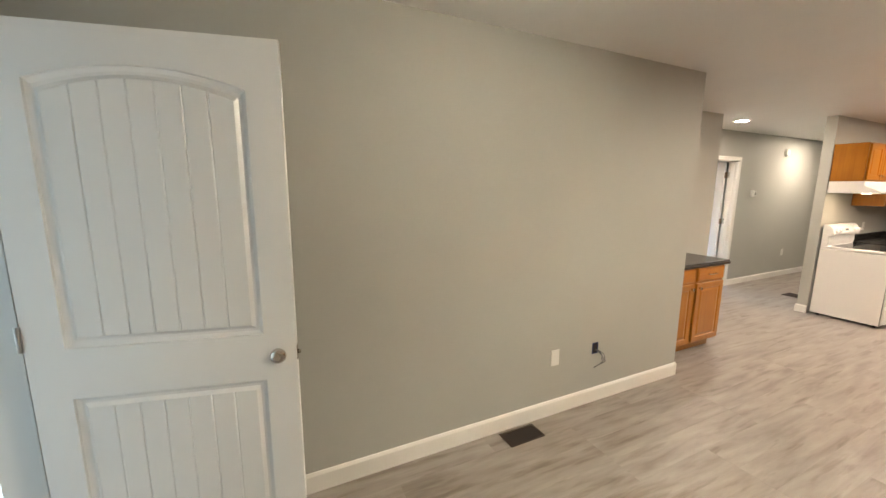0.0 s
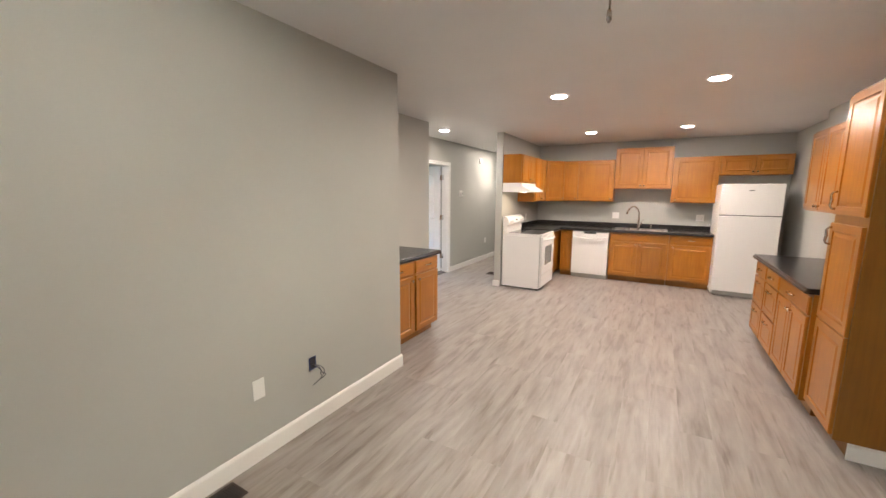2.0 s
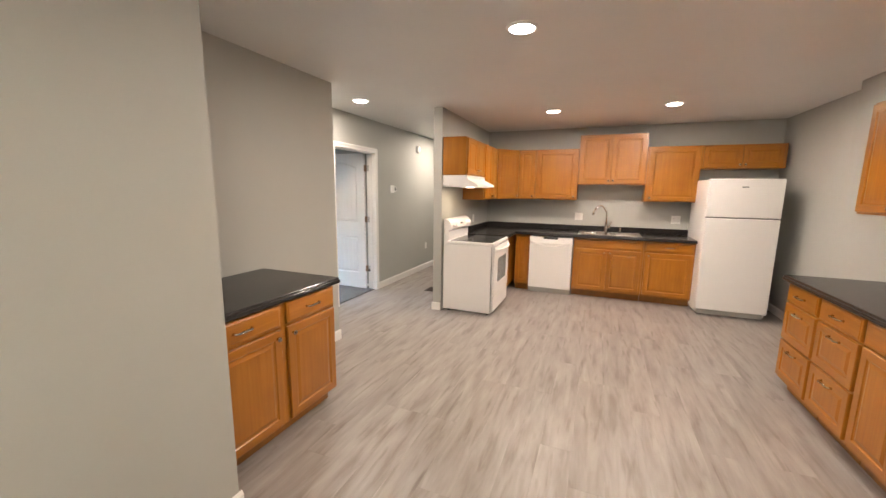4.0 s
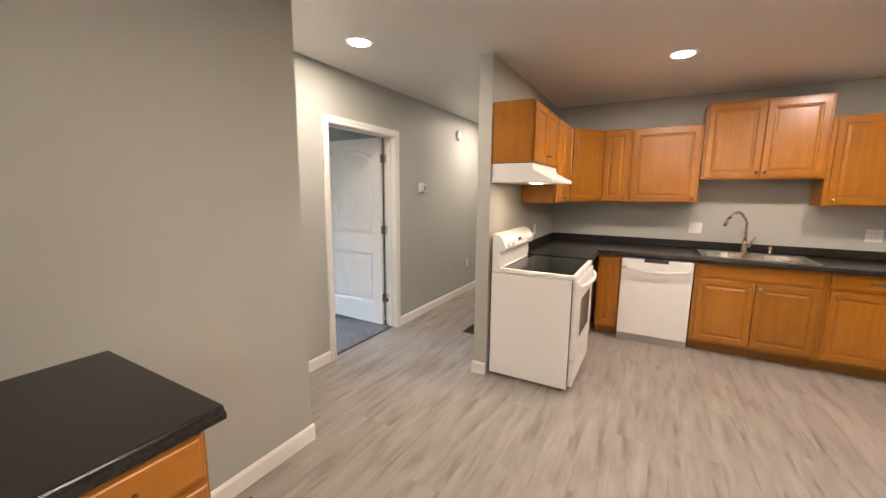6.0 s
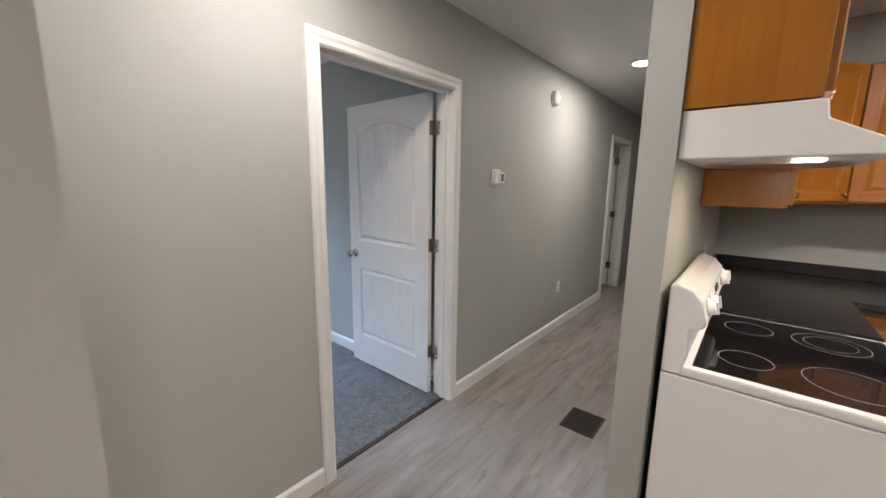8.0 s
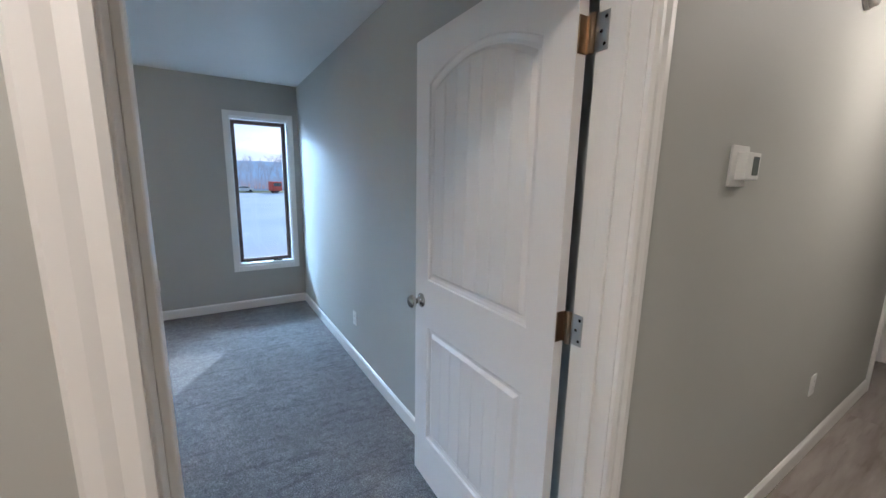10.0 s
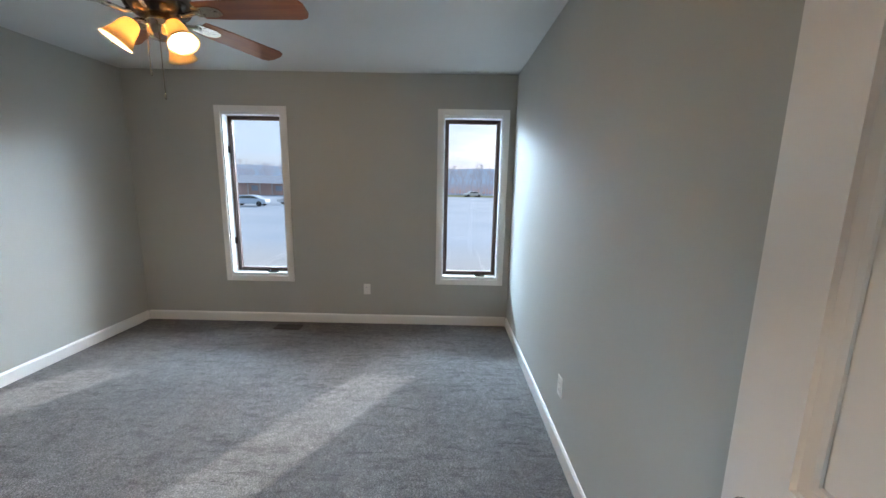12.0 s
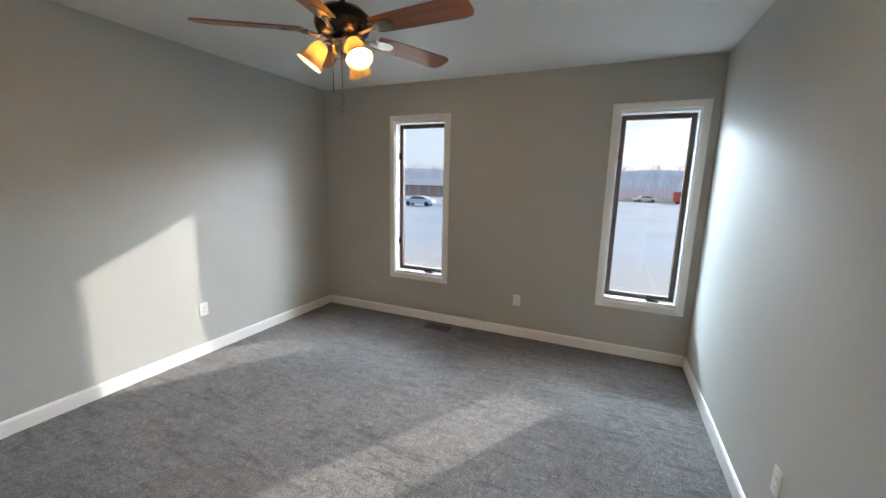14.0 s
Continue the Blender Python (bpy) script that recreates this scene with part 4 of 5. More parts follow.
# ---- range; local front towards -y, turned to face +x ----
RW, RD = 0.757, 0.61
rg = thing("range", pose(0.262, 6.912, 0, 0, 0, 90), "white electric range with black ceramic glass cooktop", "stove")
part("body", box(B(), 0, 0, 0.028, RW, RD + 0.012, 0.868, 0.003), ENAMEL, rg)
for x, y in ((0.05, 0.05), (RW - 0.05, 0.05), (0.05, RD - 0.05), (RW - 0.05, RD - 0.05)):
    part("foot", lathe(B(), [(0.018, 0), (0.018, 0.02), (0.010, 0.03)], 12, pose(x, y, 0)), BLACK, rg)
b = box(B(), 0, -0.026, 0.872, RW, RD - 0.045, 0.905, 0.008, seg=2)
ct = part("cooktop", b, ENAMEL, rg)
part("glass", box(B(), 0.026, 0.004, 0.9045, RW - 0.026, RD - 0.072, 0.9085, 0.0012), BLACK_GLASS, ct, "black ceramic glass")
for x, y, r in ((0.19, 0.155, 0.112), (0.565, 0.165, 0.108), (0.565, 0.165, 0.075), (0.19, 0.405, 0.076), (0.565, 0.405, 0.080)):
    b = lathe(B(), [(r - 0.0028, 0), (r - 0.0028, 0.0005), (r, 0.0005), (r, 0)], 48, pose(x, y, 0.9087), cap=False)
    part("burner_ring", b, RING_GREY, ct)
b = prism(B(), [(RD - 0.045, 0.872), (RD + 0.012, 0.872), (RD + 0.012, 1.168), (RD - 0.006, 1.176), (RD - 0.052, 1.160), (RD - 0.080, 1.128), (RD - 0.098, 1.060), (RD - 0.090, 1.040), (RD - 0.052, 1.028), (RD - 0.060, 0.96)], 0, RW, 0)
bg = part("backguard", b, ENAMEL, rg)
bg.modifiers.new("soft", "BEVEL").width = 0.006
bg.modifiers["soft"].segments = 2


def on_panel(x, up):
    """A place on the sloping control panel."""
    return (x, RD - 0.098 + 0.0180 * (up / 0.07), 1.060 + up)


for x in (0.075, 0.165, RW - 0.165, RW - 0.075):
    px_, py_, pz_ = on_panel(x, 0.035)
    b = lathe(B(), [(0.031, 0), (0.030, 0.007), (0.023, 0.010), (0.021, 0.020), (0.018, 0.023)], 24)
    box(b, -0.004, -0.021, 0.020, 0.004, 0.021, 0.030, 0.001)
    part("control_knob", b, ENAMEL, bg, "white round control knob", m=pose(px_, py_ - 0.001, pz_, 80, 0, 0))
px_, py_, pz_ = on_panel(RW / 2, 0.035)
part("clock_display", box(B(), -0.035, -0.002, -0.012, 0.035, 0.003, 0.012, 0.001), BLACK, bg, "black clock display", m=pose(px_, py_ - 0.001, pz_ + 0.008, -10, 0, 0))
for dx in (-0.08, -0.055, 0.055, 0.08):
    part("button", lathe(B(), [(0.006, 0), (0.005, 0.003)], 10), KICK_GREY, bg, m=pose(px_ + dx, py_ - 0.001, pz_ - 0.004, 80, 0, 0))
b = box(B(), 0.008, -0.040, 0.262, RW - 0.008, -0.003, 0.862, 0.010, seg=2)
od = part("oven_door", b, ENAMEL, rg)
part("oven_window", box(B(), 0.17, -0.043, 0.40, RW - 0.17, -0.0395, 0.70, 0.001), SMOKED, od, "smoked oven window")
b = tube(B(), [(0.045 + (RW - 0.09) * i / 14, -0.034 - 0.058 * math.sin(math.pi * i / 14) ** 0.6, 0.818) for i in range(15)], 0.015, 10)
part("handle", b, ENAMEL, od, "white oven door handle")
part("storage_drawer", box(B(), 0.008, -0.036, 0.055, RW - 0.008, -0.003, 0.250, 0.010, seg=2), ENAMEL, rg)
part("side_seam", box(B(), -0.0012, -0.0025, 0.04, 0.0005, 0.0012, 0.868), BLACK, rg, "dark gap behind the oven door")

# ---- range hood ----
hood = thing("range_hood", pose(-0.381, 6.905, 0, 0, 0, 0), "white under-cabinet range hood with a lit lamp", "range hood")
b = prism(B(), [(0, 1.708), (0.315, 1.708), (0.322, 1.66), (0.455, 1.592), (0.455, 1.566), (0, 1.566)], 0, 0.755, 1)
b2 = part("canopy", b, ENAMEL, hood)
b2.modifiers.new("soft", "BEVEL").width = 0.004
part("lamp_lens", box(B(), 0.27, 0.10, 1.560, 0.34, 0.20, 1.5655, 0.002), plain("hood_lens_glow", (1.0, 0.85, 0.62), 0.4, emit=7.0), hood, "lit hood lamp lens")
part("filter", box(B(), 0.06, 0.28, 1.560, 0.42, 0.68, 1.5655, 0.001), STEEL, hood, "metal grease filter")

# ---- refrigerator ----
fz = thing("refrigerator", pose(2.622, 8.04, 0), "plain white top-freezer refrigerator beside dark counter", "refrigerator")
W = 0.735
part("cabinet_body", box(B(), 0.004, 0.068, 0.035, W - 0.004, 0.86, 1.690, 0.006), ENAMEL, fz)
part("lower_door", box(B(), 0, 0, 0.085, W, 0.062, 1.231, 0.014, seg=3), ENAMEL, fz)
part("freezer_door", box(B(), 0, 0, 1.243, W, 0.062, 1.700, 0.014, seg=3), ENAMEL, fz)
# Black strip puts the shade of the door gap into colour
part("door_gap_shade", box(B(), 0.012, 0.020, 1.229, W - 0.012, 0.060, 1.245), BLACK, fz, "black strip giving the shaded gap between the doors")
part("base_grille", box(B(), 0.03, 0.040, 0.020, W - 0.03, 0.066, 0.082, 0.002), KICK_GREY, fz, "grey base grille")
part("badge", box(B(), 0.330, -0.0025, 1.597, 0.395, 0.001, 1.610, 0.0008), SCREEN_GREY, fz, "small grey badge")
for x in (0.06, W - 0.06):
    part("roller", lathe(B(), [(0.02, -0.02), (0.02, 0.02)], 14, pose(x, 0.10, 0.020, 0, 90, 0)), BLACK, fz)
for x in (0.0, W - 0.018):
    b = tube(B(), [(x + 0.009, -0.002, 1.26), (x + 0.009, -0.002, 1.66)], 0.004, 6)
    if x == 0:
        part("handle_lip", b, ENAMEL, fz)
    else:
        b.free()

# ---- small wall things ----


def outlet(name, m, label, kind_="duplex", w=0.072, h=0.116, parent=None):
    """A cover plate lying in x and z round its centre, facing -y."""
    o = thing(name, m, label, "outlet" if kind_ == "duplex" else "switch", "wall plates")
    part("plate", box(B(), -w / 2, -0.006, -h / 2, w / 2, 0, h / 2, 0.003, seg=2), PLASTIC_WHITE, o)
    gangs = max(1, round(w / 0.072))
    for g in range(gangs):
        cx_ = (g - (gangs - 1) / 2) * 0.046
        if kind_ == "duplex":
            for dz in (-0.020, 0.020):
                part("socket", box(B(), cx_ - 0.016, -0.0085, dz - 0.0135, cx_ + 0.016, -0.0055, dz + 0.0135, 0.002), PLASTIC_WHITE, o)
                part("slot", box(B(), cx_ - 0.008, -0.0092, dz - 0.004, cx_ - 0.0062, -0.0084, dz + 0.005), BLACK, o)
                part("slot", box(B(), cx_ + 0.0062, -0.0092, dz - 0.004, cx_ + 0.008, -0.0084, dz + 0.005), BLACK, o)
        elif kind_ == "rocker":
            part("rocker", box(B(), cx_ - 0.016, -0.010, -0.033, cx_ + 0.016, -0.0055, 0.033, 0.002), PLASTIC_WHITE, o)
    return o


def facing(x, y, z, direction):
    """A pose whose -y side looks along direction: +x, -x, +y, -y."""
    return pose(x, y, z, 0, 0, {"+x": 90, "-x": -90, "-y": 0, "+y": 180}[direction])


outlet("wall_plate", facing(-0.075, 2.30, 0.432, "+x"), "blank white wall plate low on the sage grey wall", "blank", 0.072, 0.118)
outlet("outlet", facing(-1.665, 9.20, 0.45, "+x"), "white outlet low on the hall wall")
outlet("outlet", facing(-4.35, 3.66, 0.345, "+y"), "white outlet on the bedroom wall in soft sunlight")
outlet("outlet", facing(-5.99, 6.045, 0.318, "+x"), "white outlet below and between the bedroom windows")
outlet("outlet", facing(-4.085, 7.55, 0.322, "-y"), "white outlet on the long bedroom wall")
outlet("wall_switch", facing(1.128, 8.98, 1.135, "-y"), "double white switch plate above the dark counter", "rocker", 0.118, 0.116)
outlet("wall_switch", facing(2.470, 8.98, 1.135, "-y"), "double white outlet plate beside the refrigerator", "duplex", 0.118, 0.116)
outlet("outlet", facing(-0.383, 8.18, 1.10, "+x"), "white outlet above the counter beside the range")
outlet("outlet", facing(3.43, 5.85, 1.12, "-x"), "white outlet above the counter beside the pantry")

cb = thing("cable_box", facing(-0.075, 2.69, 0.43, "+x"), "open blue cable box with loose grey wires", "cable outlet")
b = box(B(), -0.028, -0.004, -0.042, -0.024, 0.0, 0.044)
box(b, 0.024, -0.004, -0.042, 0.028, 0.0, 0.044)
box(b, -0.024, -0.004, 0.040, 0.024, 0.0, 0.044)
box(b, -0.024, -0.004, -0.042, 0.024, 0.0, -0.038)
part("box_rim", b, BLUE_BOX, cb)
# No recess is built; its shade is painted as a near-black back
part("box_back", box(B(), -0.024, -0.0015, -0.038, 0.024, -0.0002, 0.040), plain("shaded_box_inside", (0.006, 0.008, 0.02), 0.7), cb)
for k, (ex, ez) in enumerate(((0.045, -0.125), (-0.02, -0.140), (0.085, -0.085))):
    pts = arc((0.004 * k, -0.002, -0.01), (0.02 + 0.02 * k, -0.06, -0.03), (0.03 + ex * 0.3, -0.045, -0.075), 6) + arc((0.03 + ex * 0.3, -0.045, -0.075), (0.10 - 0.03 * k, -0.05, -0.10), (ex, -0.022, ez), 6)[1:]
    part("wire", tube(B(), pts, 0.0028, 6), CABLE_GREY, cb)

th = thing("thermostat", facing(-1.665, 7.925, 1.53, "+x"), "white thermostat with a grey display on the hall wall", "thermostat")
part("base_plate", box(B(), -0.062, -0.008, -0.060, 0.050, 0, 0.060, 0.003), PLASTIC_WHITE, th)
part("cover", box(B(), -0.030, -0.034, -0.040, 0.064, -0.006, 0.040, 0.005, seg=2), PLASTIC_WHITE, th)
part("display", box(B(), 0.010, -0.0358, -0.026, 0.050, -0.0338, 0.028, 0.001), SCREEN_GREY, th, "grey display")
de = thing("smoke_detector", pose(-1.665, 8.835, 2.235, 0, 90, 0), "round white smoke detector high on the hall wall", "smoke detector")
part("base", lathe(B(), [(0.070, 0), (0.070, 0.010), (0.066, 0.012)], 36), PLASTIC_WHITE, de)
part("cover", lathe(B(), [(0.064, 0.012), (0.062, 0.030), (0.048, 0.040), (0.02, 0.043)], 36), PLASTIC_WHITE, de)

# ---- floor registers ----


def register(m, label, l=0.30, w=0.13, fins=18):
    r = thing("floor_register", m, label, "floor vent", "floor registers")
    b_ = box(B(), -w / 2, -l / 2, 0, -w / 2 + 0.014, l / 2, 0.005, 0.001)
    box(b_, w / 2 - 0.014, -l / 2, 0, w / 2, l / 2, 0.005, 0.001)
    box(b_, -w / 2 + 0.014, -l / 2, 0, w / 2 - 0.014, -l / 2 + 0.014, 0.005, 0.001)
    box(b_, -w / 2 + 0.014, l / 2 - 0.014, 0, w / 2 - 0.014, l / 2, 0.005, 0.001)
    part("frame", b_, VENT_BROWN, r)
    # Flat black sheet stands for the shaded opening below the fins
    part("duct_shade", box(B(), -w / 2 + 0.012, -l / 2 + 0.012, -0.001, w / 2 - 0.012, l / 2 - 0.012, 0.0008), BLACK, r)
    for i in range(fins):
        y = -l / 2 + 0.014 + (l - 0.028) * (i + 0.5) / fins
        part("fin", box(B(), -w / 2 + 0.014, y - 0.0025, 0.001, w / 2 - 0.014, y + 0.0025, 0.0042), VENT_BROWN, r)
    return r


register(pose(0.032, 1.955, 0.001), "brown floor register in grey vinyl plank beside the baseboard", 0.27, 0.14)
register(pose(-0.865, 7.775, 0.001), "dark brown floor register in the hall floor", 0.25, 0.21)
register(pose(-0.83, 4.99, 0.001), "brown floor register beside the recess cabinet", 0.30, 0.12)
register(pose(-5.80, 5.26, -0.055), "brown floor register in grey carpet below the windows", 0.27, 0.13)

# ---- recessed lights ----
for lx, ly in DOWNLIGHTS:
    d = thing("downlight", pose(lx, ly, H), "round lit recessed ceiling light with white trim", "ceiling light", "recessed lights")
    part("trim_ring", lathe(B(), [(0.095, 0), (0.092, -0.008), (0.076, -0.013), (0.074, -0.012), (0.074, 0)], 40, cap=False), TRIM_WHITE, d)
    part("diffuser", lathe(B(), [(0.0722, -0.002), (0.072, -0.011), (0.064, -0.016), (0.02, -0.018)], 40), LAMP_GLOW, d, "glowing white diffuser")

# ---- ceiling fans ----


def ceiling_fan(m, turn, blade_z, label, chains, shades, watts, kit, glow):
    f = thing("ceiling_fan", m, label, "ceiling fan", "ceiling fans")
    top_z = H - m.translation.z
    part("canopy", lathe(B(), [(0.075, 0.0), (0.073, -0.03), (0.055, -0.055), (0.022, -0.065)], 36, pose(0, 0, top_z)), DARK_METAL, f)
    part("downrod", tube(B(), [(0, 0, top_z - 0.06), (0, 0, blade_z + 0.10)], 0.014, 14), DARK_METAL, f)
    part("motor", lathe(B(), [(0.03, 0.115), (0.095, 0.105), (0.128, 0.075), (0.132, 0.035), (0.118, 0.005), (0.085, -0.015), (0.05, -0.022)], 44, pose(0, 0, blade_z)), DARK_METAL, f, "dark oiled bronze motor housing")
    part("switch_housing", lathe(B(), [(0.048, -0.018), (0.052, -0.035), (0.050, -0.085), (0.038, -0.105), (0.012, -0.112)], 32, pose(0, 0, blade_z)), NICKEL, f)
    for k in range(5):
        a = turn + 72 * k
        bm = B()
        outline = [(0.185, -0.052), (0.30, -0.060), (0.62, -0.068), (0.652, -0.058), (0.668, -0.030), (0.668, 0.030), (0.652, 0.058), (0.62, 0.068), (0.30, 0.060), (0.185, 0.052)]
        prism(bm, outline, -0.003, 0.003, 2)
        bl = part("blade", bm, BLADE_WOOD, f, "dark cherry wood blade", m=pose(0, 0, blade_z + 0.01, 0, 0, a) @ pose(0, 0, 0, -12, 0, 0))
        bm = tube(B(), [(0.085, 0, -0.012), (0.12, 0.0, -0.022), (0.16, 0, -0.012), (0.19, 0, -0.006)], [0.012, 0.010, 0.010, 0.012], 8)
        prism(bm, [(0.17, -0.030), (0.25, -0.036), (0.285, -0.020), (0.290, 0.0), (0.285, 0.020), (0.25, 0.036), (0.17, 0.030), (0.155, 0.0)], -0.009, -0.004, 2)
        part("blade_bracket", bm, NICKEL, bl, "nickel blade bracket")
        for sx, sy in ((0.20, 0.018), (0.20, -0.018), (0.262, 0)):
            part("screw", lathe(B(), [(0.005, -0.011), (0.004, -0.012)], 8, pose(sx, sy, 0)), NICKEL, bl)
    for k in range(shades[0]):
        a = shades[1] + 360.0 / shades[0] * k
        arm_m = pose(0, 0, blade_z + kit, 0, 0, a)
        bm = tube(B(), [(0.040, 0, 0), (0.075, 0, 0.004), (0.098, 0, -0.014)], [0.011, 0.010, 0.014], 10)
        part("lamp_arm", bm, NICKEL, f, m=arm_m)
        sm = arm_m @ pose(0.092, 0, -0.006, 0, 145, 0)
        prof = [(0.020, 0.0), (0.032, 0.010), (0.040, 0.035), (0.045, 0.070), (0.058, 0.105), (0.064, 0.115), (0.061, 0.115), (0.042, 0.070), (0.037, 0.036), (0.029, 0.012), (0.018, 0.004)]
        part("shade", lathe(B(), prof, 32, cap=False), SHADE, f, "amber frosted glass bell shade", m=sm)
        part("bulb", lathe(B(), [(0.008, 0.014), (0.018, 0.03), (0.026, 0.055), (0.024, 0.075), (0.012, 0.090)], 20), BULB, f, "lit bulb", m=sm)
        lamp_at = m @ sm @ Vector((0, 0, 0.078))
        point_lamp("fan_lamp", lamp_at, watts, glow, 0.028)
    for (cx_, cy_, l_) in chains:
        bm = tube(B(), [(cx_, cy_, blade_z - 0.09), (cx_, cy_, blade_z - 0.09 - l_)], 0.0025, 6)
        part("pull_chain", bm, NICKEL, f)
        part("chain_end", lathe(B(), [(0.002, 0), (0.005, -0.006), (0.0055, -0.022), (0.002, -0.028)], 12, pose(cx_, cy_, blade_z - 0.09 - l_)), NICKEL, f)
    return f


ceiling_fan(pose(-3.89, 5.59, 0), 158, 2.17, "dark bronze ceiling fan with cherry blades and three lit amber shades", [(0.035, -0.035, 0.15), (0.045, 0.025, 0.25)], (3, 65), 38.0, -0.045, (1.0, 0.66, 0.34))
ceiling_fan(pose(1.74, 1.90, 0), 125, 2.285, "dark bronze living room ceiling fan with lit amber shades", [(-0.01, 0.05, 0.265), (0.055, -0.04, 0.175)], (3, 200), 100.0, -0.06, (1.0, 0.90, 0.70))

# ---- outdoors ----
GZ = -2.0


def ground_mat():
    m, n, l, b_ = material("pale_gravel_lot")
    t1, _ = noise_at(n, l, 0.12, 4)
    t2, _ = noise_at(n, l, 9.0, 5)
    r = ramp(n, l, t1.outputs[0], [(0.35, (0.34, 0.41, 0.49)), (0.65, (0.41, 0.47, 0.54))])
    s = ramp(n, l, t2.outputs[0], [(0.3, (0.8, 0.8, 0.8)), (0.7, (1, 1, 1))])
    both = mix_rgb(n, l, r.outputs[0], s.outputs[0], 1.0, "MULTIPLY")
    # Colour runs from blue-grey far off to beige near the house
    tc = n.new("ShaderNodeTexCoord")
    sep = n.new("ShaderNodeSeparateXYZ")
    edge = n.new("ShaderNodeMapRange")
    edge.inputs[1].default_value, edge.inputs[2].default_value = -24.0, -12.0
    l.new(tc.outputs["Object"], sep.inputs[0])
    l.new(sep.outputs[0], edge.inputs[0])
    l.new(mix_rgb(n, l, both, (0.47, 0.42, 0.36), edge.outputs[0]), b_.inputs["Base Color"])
    b_.inputs["Roughness"].default_value = 0.9
    return m


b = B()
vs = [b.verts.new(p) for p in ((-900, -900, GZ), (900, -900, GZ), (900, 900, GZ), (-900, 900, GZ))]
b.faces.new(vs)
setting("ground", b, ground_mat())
b = B()
rnd = random.Random(5)
for i in range(46):
    y = -90 + i * 5.0
    vs = [b.verts.new(p) for p in ((-106, y, GZ + 0.04), (-93, y, GZ + 0.04), (-93, y + 5, GZ + 0.04), (-106, y + 5, GZ + 0.04))]
    b.faces.new(vs)
grass = setting("grass_verge", b, painted("yellow_green_grass", (0.16, 0.17, 0.05), 0.9, 0.3, 4.0, 0.5, 0.05))
grass["kind"] = "stuff"

bd = thing("low_building", pose(-84, -14, GZ), "long low tan building with a brown shingle roof behind parked cars", "building")
part("wall", box(B(), -9, -48, 0, 0, -2, 2.5), painted("tan_siding", (0.52, 0.33, 0.27), 0.7, 0.08), bd)
b = prism(B(), [(-10.2, 2.5), (1.2, 2.5), (-4.5, 4.2)], -49, -1, 1)
part("roof", b, painted("grey_brown_shingles", (0.40, 0.42, 0.47), 0.85, 0.10, 9.0, 0.4, 0.02), bd)
# Distance haze is mixed into the pane and post colours
HAZED_PANE = plain("hazed_far_window", (0.30, 0.33, 0.38), 0.4)
HAZED_POST = plain("hazed_brick_post", (0.50, 0.42, 0.38), 0.7)
for i in range(18):
    part("post", box(B(), 0.75, -47.5 + i * 2.6, 0, 0.95, -47.3 + i * 2.6, 2.5), HAZED_POST, bd)
    if i % 2 == 0:
        part("window", box(B(), 0.0, -47.0 + i * 2.6, 0.9, 0.05, -45.6 + i * 2.6, 2.0), HAZED_PANE, bd)


def car(m, colour, label, tall=1.42):
    c_ = thing("car", m, label, "car", "parked cars")
    paint = plain("car_paint_" + label.split()[0], colour, 0.45, 0.1, coat=0.3)
    body = [(-2.25, 0.35), (-2.22, 0.72), (-1.75, 0.92), (-1.25, 0.97), (-0.75, tall - 0.04), (0.3, tall), (1.0, tall - 0.12), (1.65, 0.98), (2.15, 0.90), (2.25, 0.60), (2.22, 0.32)]
    bm = prism(B(), [(p, q) for p, q in body], -0.86, 0.86, 0)
    o = part("body", bm, paint, c_)
    o.modifiers.new("soft", "BEVEL").width = 0.08
    o.modifiers["soft"].segments = 2
    for s in (-1, 1):
        bm = prism(B(), [(-1.15, 0.99), (-0.70, tall - 0.12), (0.28, tall - 0.08), (0.92, tall - 0.17), (1.42, 0.99)], s * 0.862, s * 0.875, 0)
        part("window", bm, SMOKED, c_)
        for y in (-1.40, 1.42):
            bm = lathe(B(), [(0.30, -0.1), (0.33, -0.08), (0.33, 0.08), (0.30, 0.1), (0.12, 0.11)], 20, pose(s * 0.80, y, 0.33, 0, 90, 0))
            part("wheel", bm, BLACK, c_)
    return c_


car(pose(-50.5, -18.2, GZ, 0, 0, 4), (0.50, 0.58, 0.66), "silver sedan parked on the pale lot before a low building")
car(pose(-55.5, -14.4, GZ, 0, 0, 40), (0.55, 0.57, 0.58), "white hatchback parked in a row on the pale lot", 1.5)
car(pose(-57.5, -10.6, GZ, 0, 0, 60), (0.40, 0.03, 0.04), "red sedan parked among other cars")
car(pose(-57.5, -6.6, GZ, 0, 0, 70), (0.05, 0.07, 0.12), "navy car parked among other cars", 1.6)
car(pose(-96.0, 13.4, GZ, 0, 0, 20), (0.75, 0.75, 0.74), "white car parked far off by the grass verge")
tk = thing("truck", pose(-91.0, 19.6, GZ, 0, 0, 15), "orange-red box truck parked far off by the grass verge", "truck")
part("cab", box(B(), -1.1, -1.2, 0.5, 1.1, 0.9, 2.5, 0.15, seg=2), plain("orange_red_paint", (0.62, 0.07, 0.03), 0.35), tk)
part("windscreen", box(B(), 1.095, -0.95, 1.5, 1.125, 0.7, 2.2, 0.02), SMOKED, tk)
part("flatbed", box(B(), -1.05, 0.95, 0.75, 1.05, 4.6, 1.25, 0.03), KICK_GREY, tk)
for x in (-0.95, 0.95):
    for y in (-0.3, 3.4):
        part("wheel", lathe(B(), [(0.36, -0.12), (0.42, -0.1), (0.42, 0.1), (0.36, 0.12), (0.15, 0.13)], 18, pose(x, y, 0.42, 0, 90, 0)), BLACK, tk)


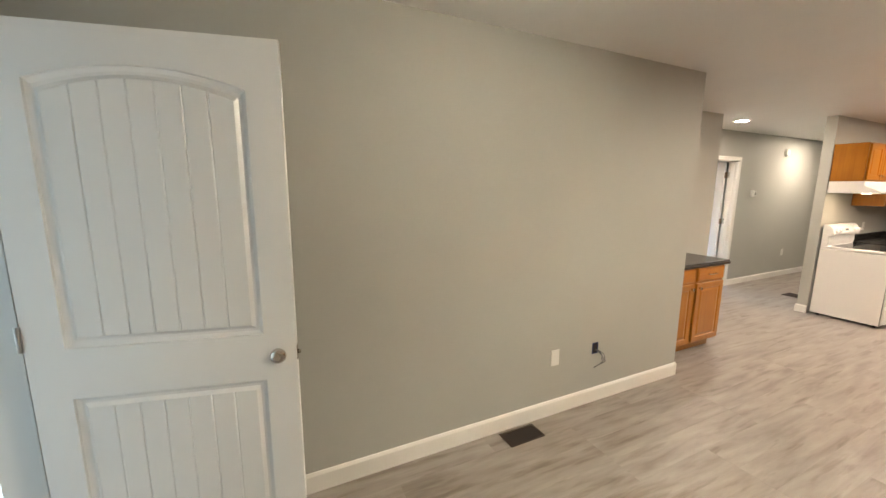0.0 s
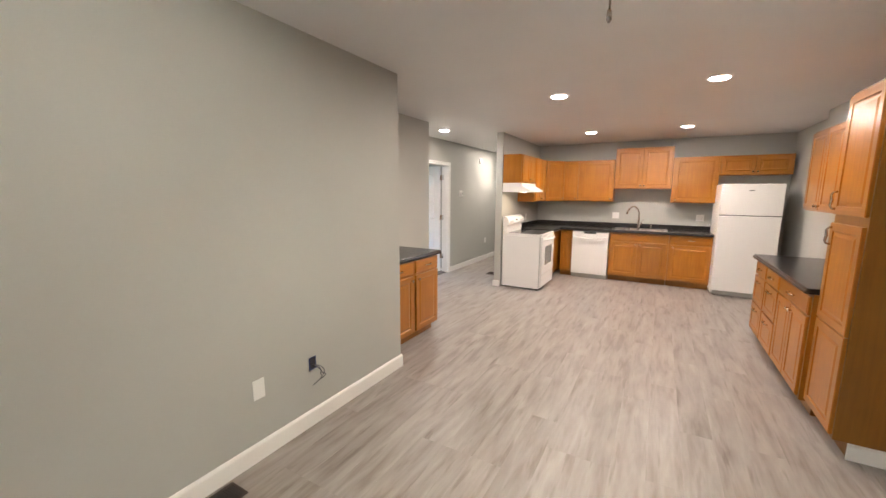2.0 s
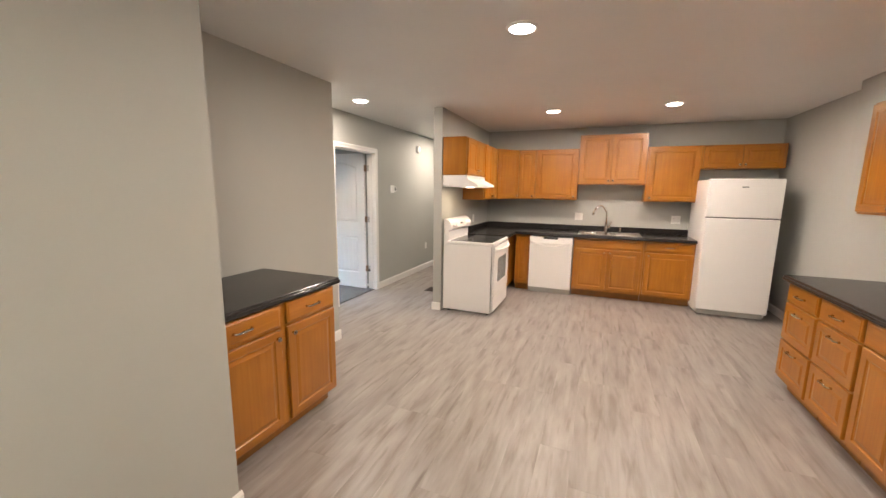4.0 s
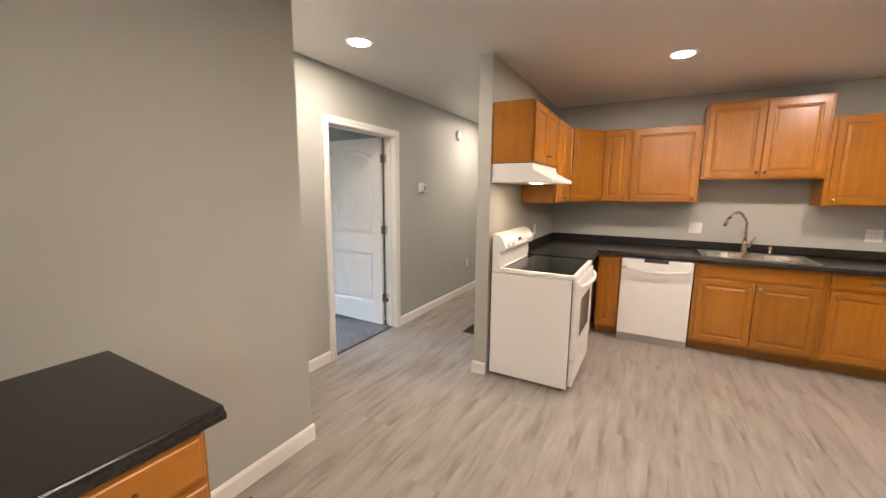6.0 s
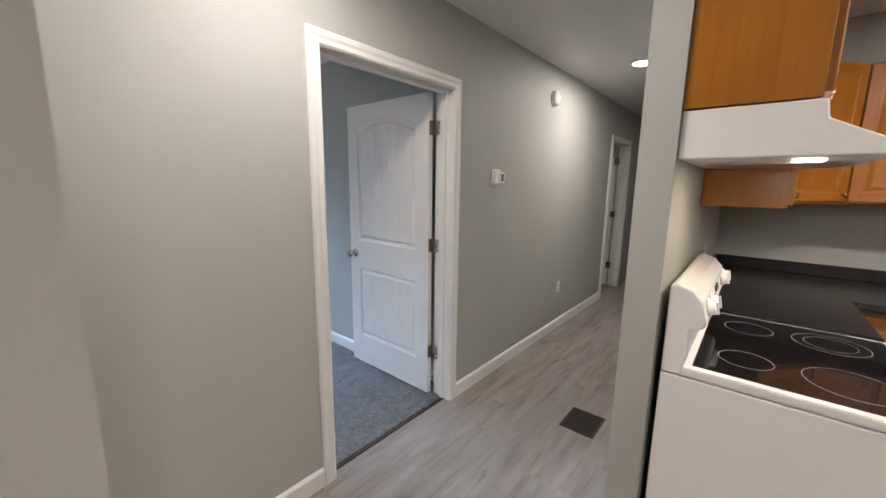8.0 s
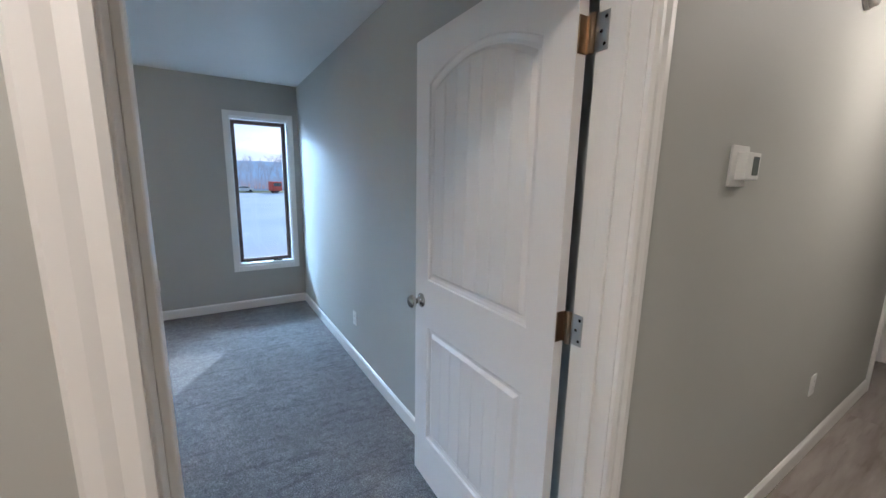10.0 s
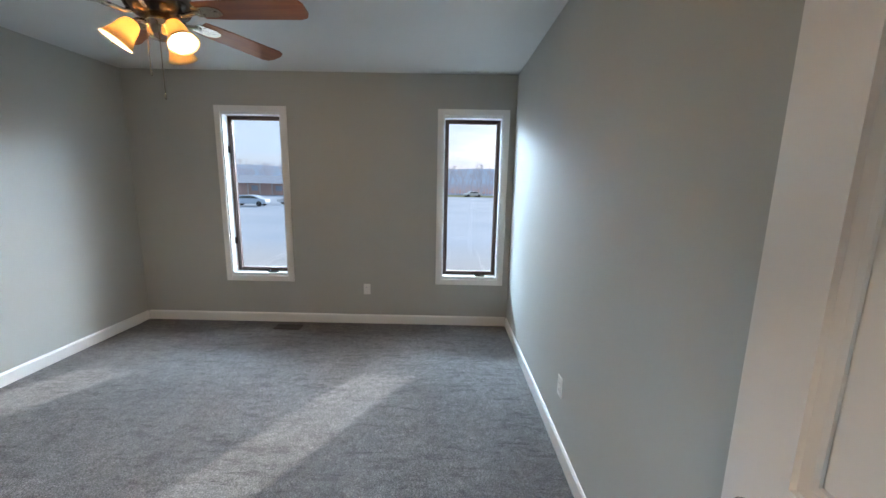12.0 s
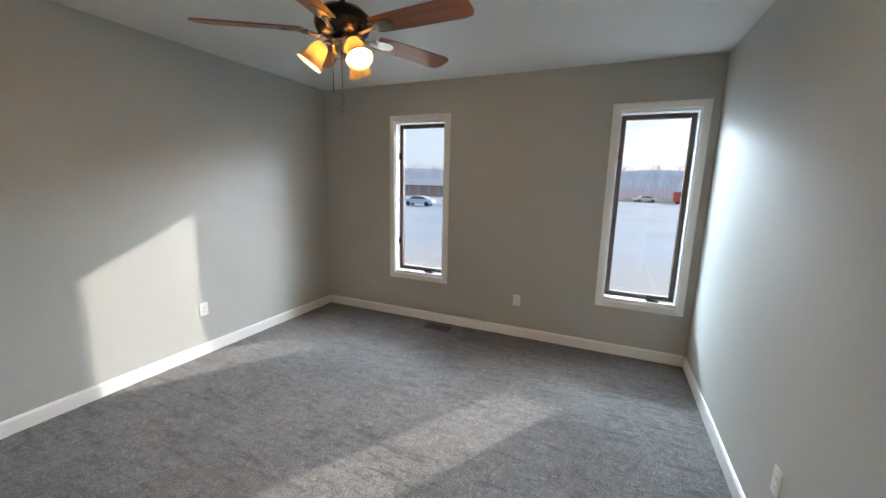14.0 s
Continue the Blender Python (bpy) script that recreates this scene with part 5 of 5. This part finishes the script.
def tree_line():
    """Far bare winter trees: many tapered trunks, limbs and twig clumps in one mesh."""
    rnd_ = random.Random(11)
    verts, faces = [], []

    def stick(p, q, r0, r1):
        d = (q - p).normalized()
        u = d.orthogonal().normalized()
        v_ = d.cross(u)
        base = len(verts)
        for c_, r in ((p, r0), (q, r1)):
            for k in range(3):
                an = k * 2.0944
                verts.append(tuple(c_ + r * (math.cos(an) * u + math.sin(an) * v_)))
        for k in range(3):
            faces.append((base + k, base + (k + 1) % 3, base + 3 + (k + 1) % 3, base + 3 + k))

    def grow(p, d, length, r, depth):
        q = p + d * length
        stick(p, q, r, r * 0.62)
        if depth == 0:
            return
        for _ in range(3 if depth > 1 else 5):
            nd = (d + Vector((rnd_.uniform(-0.8, 0.8), rnd_.uniform(-0.8, 0.8), rnd_.uniform(-0.15, 0.6)))).normalized()
            grow(p + d * length * rnd_.uniform(0.55, 1.0), nd, length * rnd_.uniform(0.5, 0.75), r * 0.55, depth - 1)

    y = -120.0
    while y < 130:
        x = rnd_.uniform(-122, -108)
        hgt = rnd_.uniform(3.4, 4.6)
        grow(Vector((x, y, GZ)), Vector((rnd_.uniform(-0.1, 0.1), rnd_.uniform(-0.1, 0.1), 1)).normalized(), hgt, 0.17, 4)
        y += rnd_.uniform(0.6, 1.2)
    me = bpy.data.meshes.new("far_trees")
    me.from_pydata(verts, [], faces)
    # Haze is put into the bark: blue-grey colour plus a faint glow
    me.materials.append(painted("hazed_winter_bark", (0.34, 0.36, 0.42), 0.9, 0.2, 3.0, 0.2, 0.01, glow=(0.13, 0.16, 0.22)))
    tagged(new("far_trees", me), "hazy line of bare winter trees across the lot", "trees", "", "stuff")


tree_line()
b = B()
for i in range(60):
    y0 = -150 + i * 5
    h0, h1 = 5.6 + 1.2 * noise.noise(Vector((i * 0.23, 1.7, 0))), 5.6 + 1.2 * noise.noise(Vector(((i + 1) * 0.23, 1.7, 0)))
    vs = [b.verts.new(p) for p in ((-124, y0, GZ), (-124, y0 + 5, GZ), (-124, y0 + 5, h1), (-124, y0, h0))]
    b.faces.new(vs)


def thicket_mat():
    """Far woods: haze painted in as blue-grey crowns, over red-brown brush."""
    m, n, l, b_ = material("thicket_painted_haze")
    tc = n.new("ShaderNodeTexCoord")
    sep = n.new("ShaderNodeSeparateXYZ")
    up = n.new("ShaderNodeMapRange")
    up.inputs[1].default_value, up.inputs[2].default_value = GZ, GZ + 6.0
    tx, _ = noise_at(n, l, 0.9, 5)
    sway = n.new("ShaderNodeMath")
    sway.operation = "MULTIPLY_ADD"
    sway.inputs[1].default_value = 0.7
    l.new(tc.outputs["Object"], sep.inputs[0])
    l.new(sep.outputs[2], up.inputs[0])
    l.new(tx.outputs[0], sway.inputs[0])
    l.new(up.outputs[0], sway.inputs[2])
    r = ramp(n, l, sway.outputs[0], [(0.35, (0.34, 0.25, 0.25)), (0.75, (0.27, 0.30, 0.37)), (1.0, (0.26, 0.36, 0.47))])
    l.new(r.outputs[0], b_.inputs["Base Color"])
    # The sheet glows by itself to give the paleness of haze
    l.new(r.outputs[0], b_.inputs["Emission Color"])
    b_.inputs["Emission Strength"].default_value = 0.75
    b_.inputs["Roughness"].default_value = 0.95
    return m


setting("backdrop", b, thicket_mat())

# ---- vinyl planks ----
PW, PL = 0.181, 1.219


def plank_mesh(w, l):
    me = bpy.data.meshes.new("plank")
    g, e = 0.0001, 0.0002
    v_ = [(g, g, -0.006), (w - g, g, -0.006), (w - g, l - g, -0.006), (g, l - g, -0.006),
          (g, g, -e), (w - g, g, -e), (w - g, l - g, -e), (g, l - g, -e),
          (g + e, g + e, 0), (w - g - e, g + e, 0), (w - g - e, l - g - e, 0), (g + e, l - g - e, 0)]
    f = [(0, 1, 5, 4), (1, 2, 6, 5), (2, 3, 7, 6), (3, 0, 4, 7), (4, 5, 9, 8), (5, 6, 10, 9), (6, 7, 11, 10), (7, 4, 8, 11), (8, 9, 10, 11)]
    me.from_pydata(v_, [], f)
    me.materials.append(PLANK)
    return me


FULL = plank_mesh(PW, PL)
odd = {}
rnd = random.Random(3)
spare = []
count = 0
for i in range(38):
    x = -1.722 + i * PW
    lo = 5.5 if x + PW < -0.975 else (3.5 if x + PW < -0.08 else -0.42)
    hi = 12.2 if x + PW < -0.36 else 8.99
    if x > 3.45 and x < 4.9:
        hi = 8.98 if x < 3.6 else 4.02
    y = lo - rnd.choice([0.0, 0.31, 0.62, 0.93])
    while y < hi:
        a, c = max(y, lo), min(y + PL, hi)
        if c - a > 0.05:
            w = PW if x + PW < 5.0 else 0.10
            near = x < 3.0 and c > 0.2 and a < 9.5
            if near and count < 298:
                if abs(c - a - PL) < 1e-4 and w == PW:
                    me = FULL
                else:
                    key = (round(w, 3), round(c - a, 2))
                    me = odd.setdefault(key, None) or plank_mesh(w, key[1])
                    odd[key] = me
                p = new("plank", me)
                p.location = (x, a, 0)
                p.parent = FLOOR
                count += 1
            else:
                spare.append((x, a, w, c - a))
        y += PL
vv, ff = [], []
for x, a, w, l_ in spare:
    me = plank_mesh(w, l_)
    k = len(vv)
    vv += [(q.co.x + x, q.co.y + a, q.co.z) for q in me.vertices]
    ff += [tuple(k + n_ for n_ in q.vertices) for q in me.polygons]
    bpy.data.meshes.remove(me)
me = bpy.data.meshes.new("more_planks")
me.from_pydata(vv, [], ff)
me.materials.append(PLANK)
o = tagged(new("more_planks", me), kind="stuff")
o.parent = FLOOR
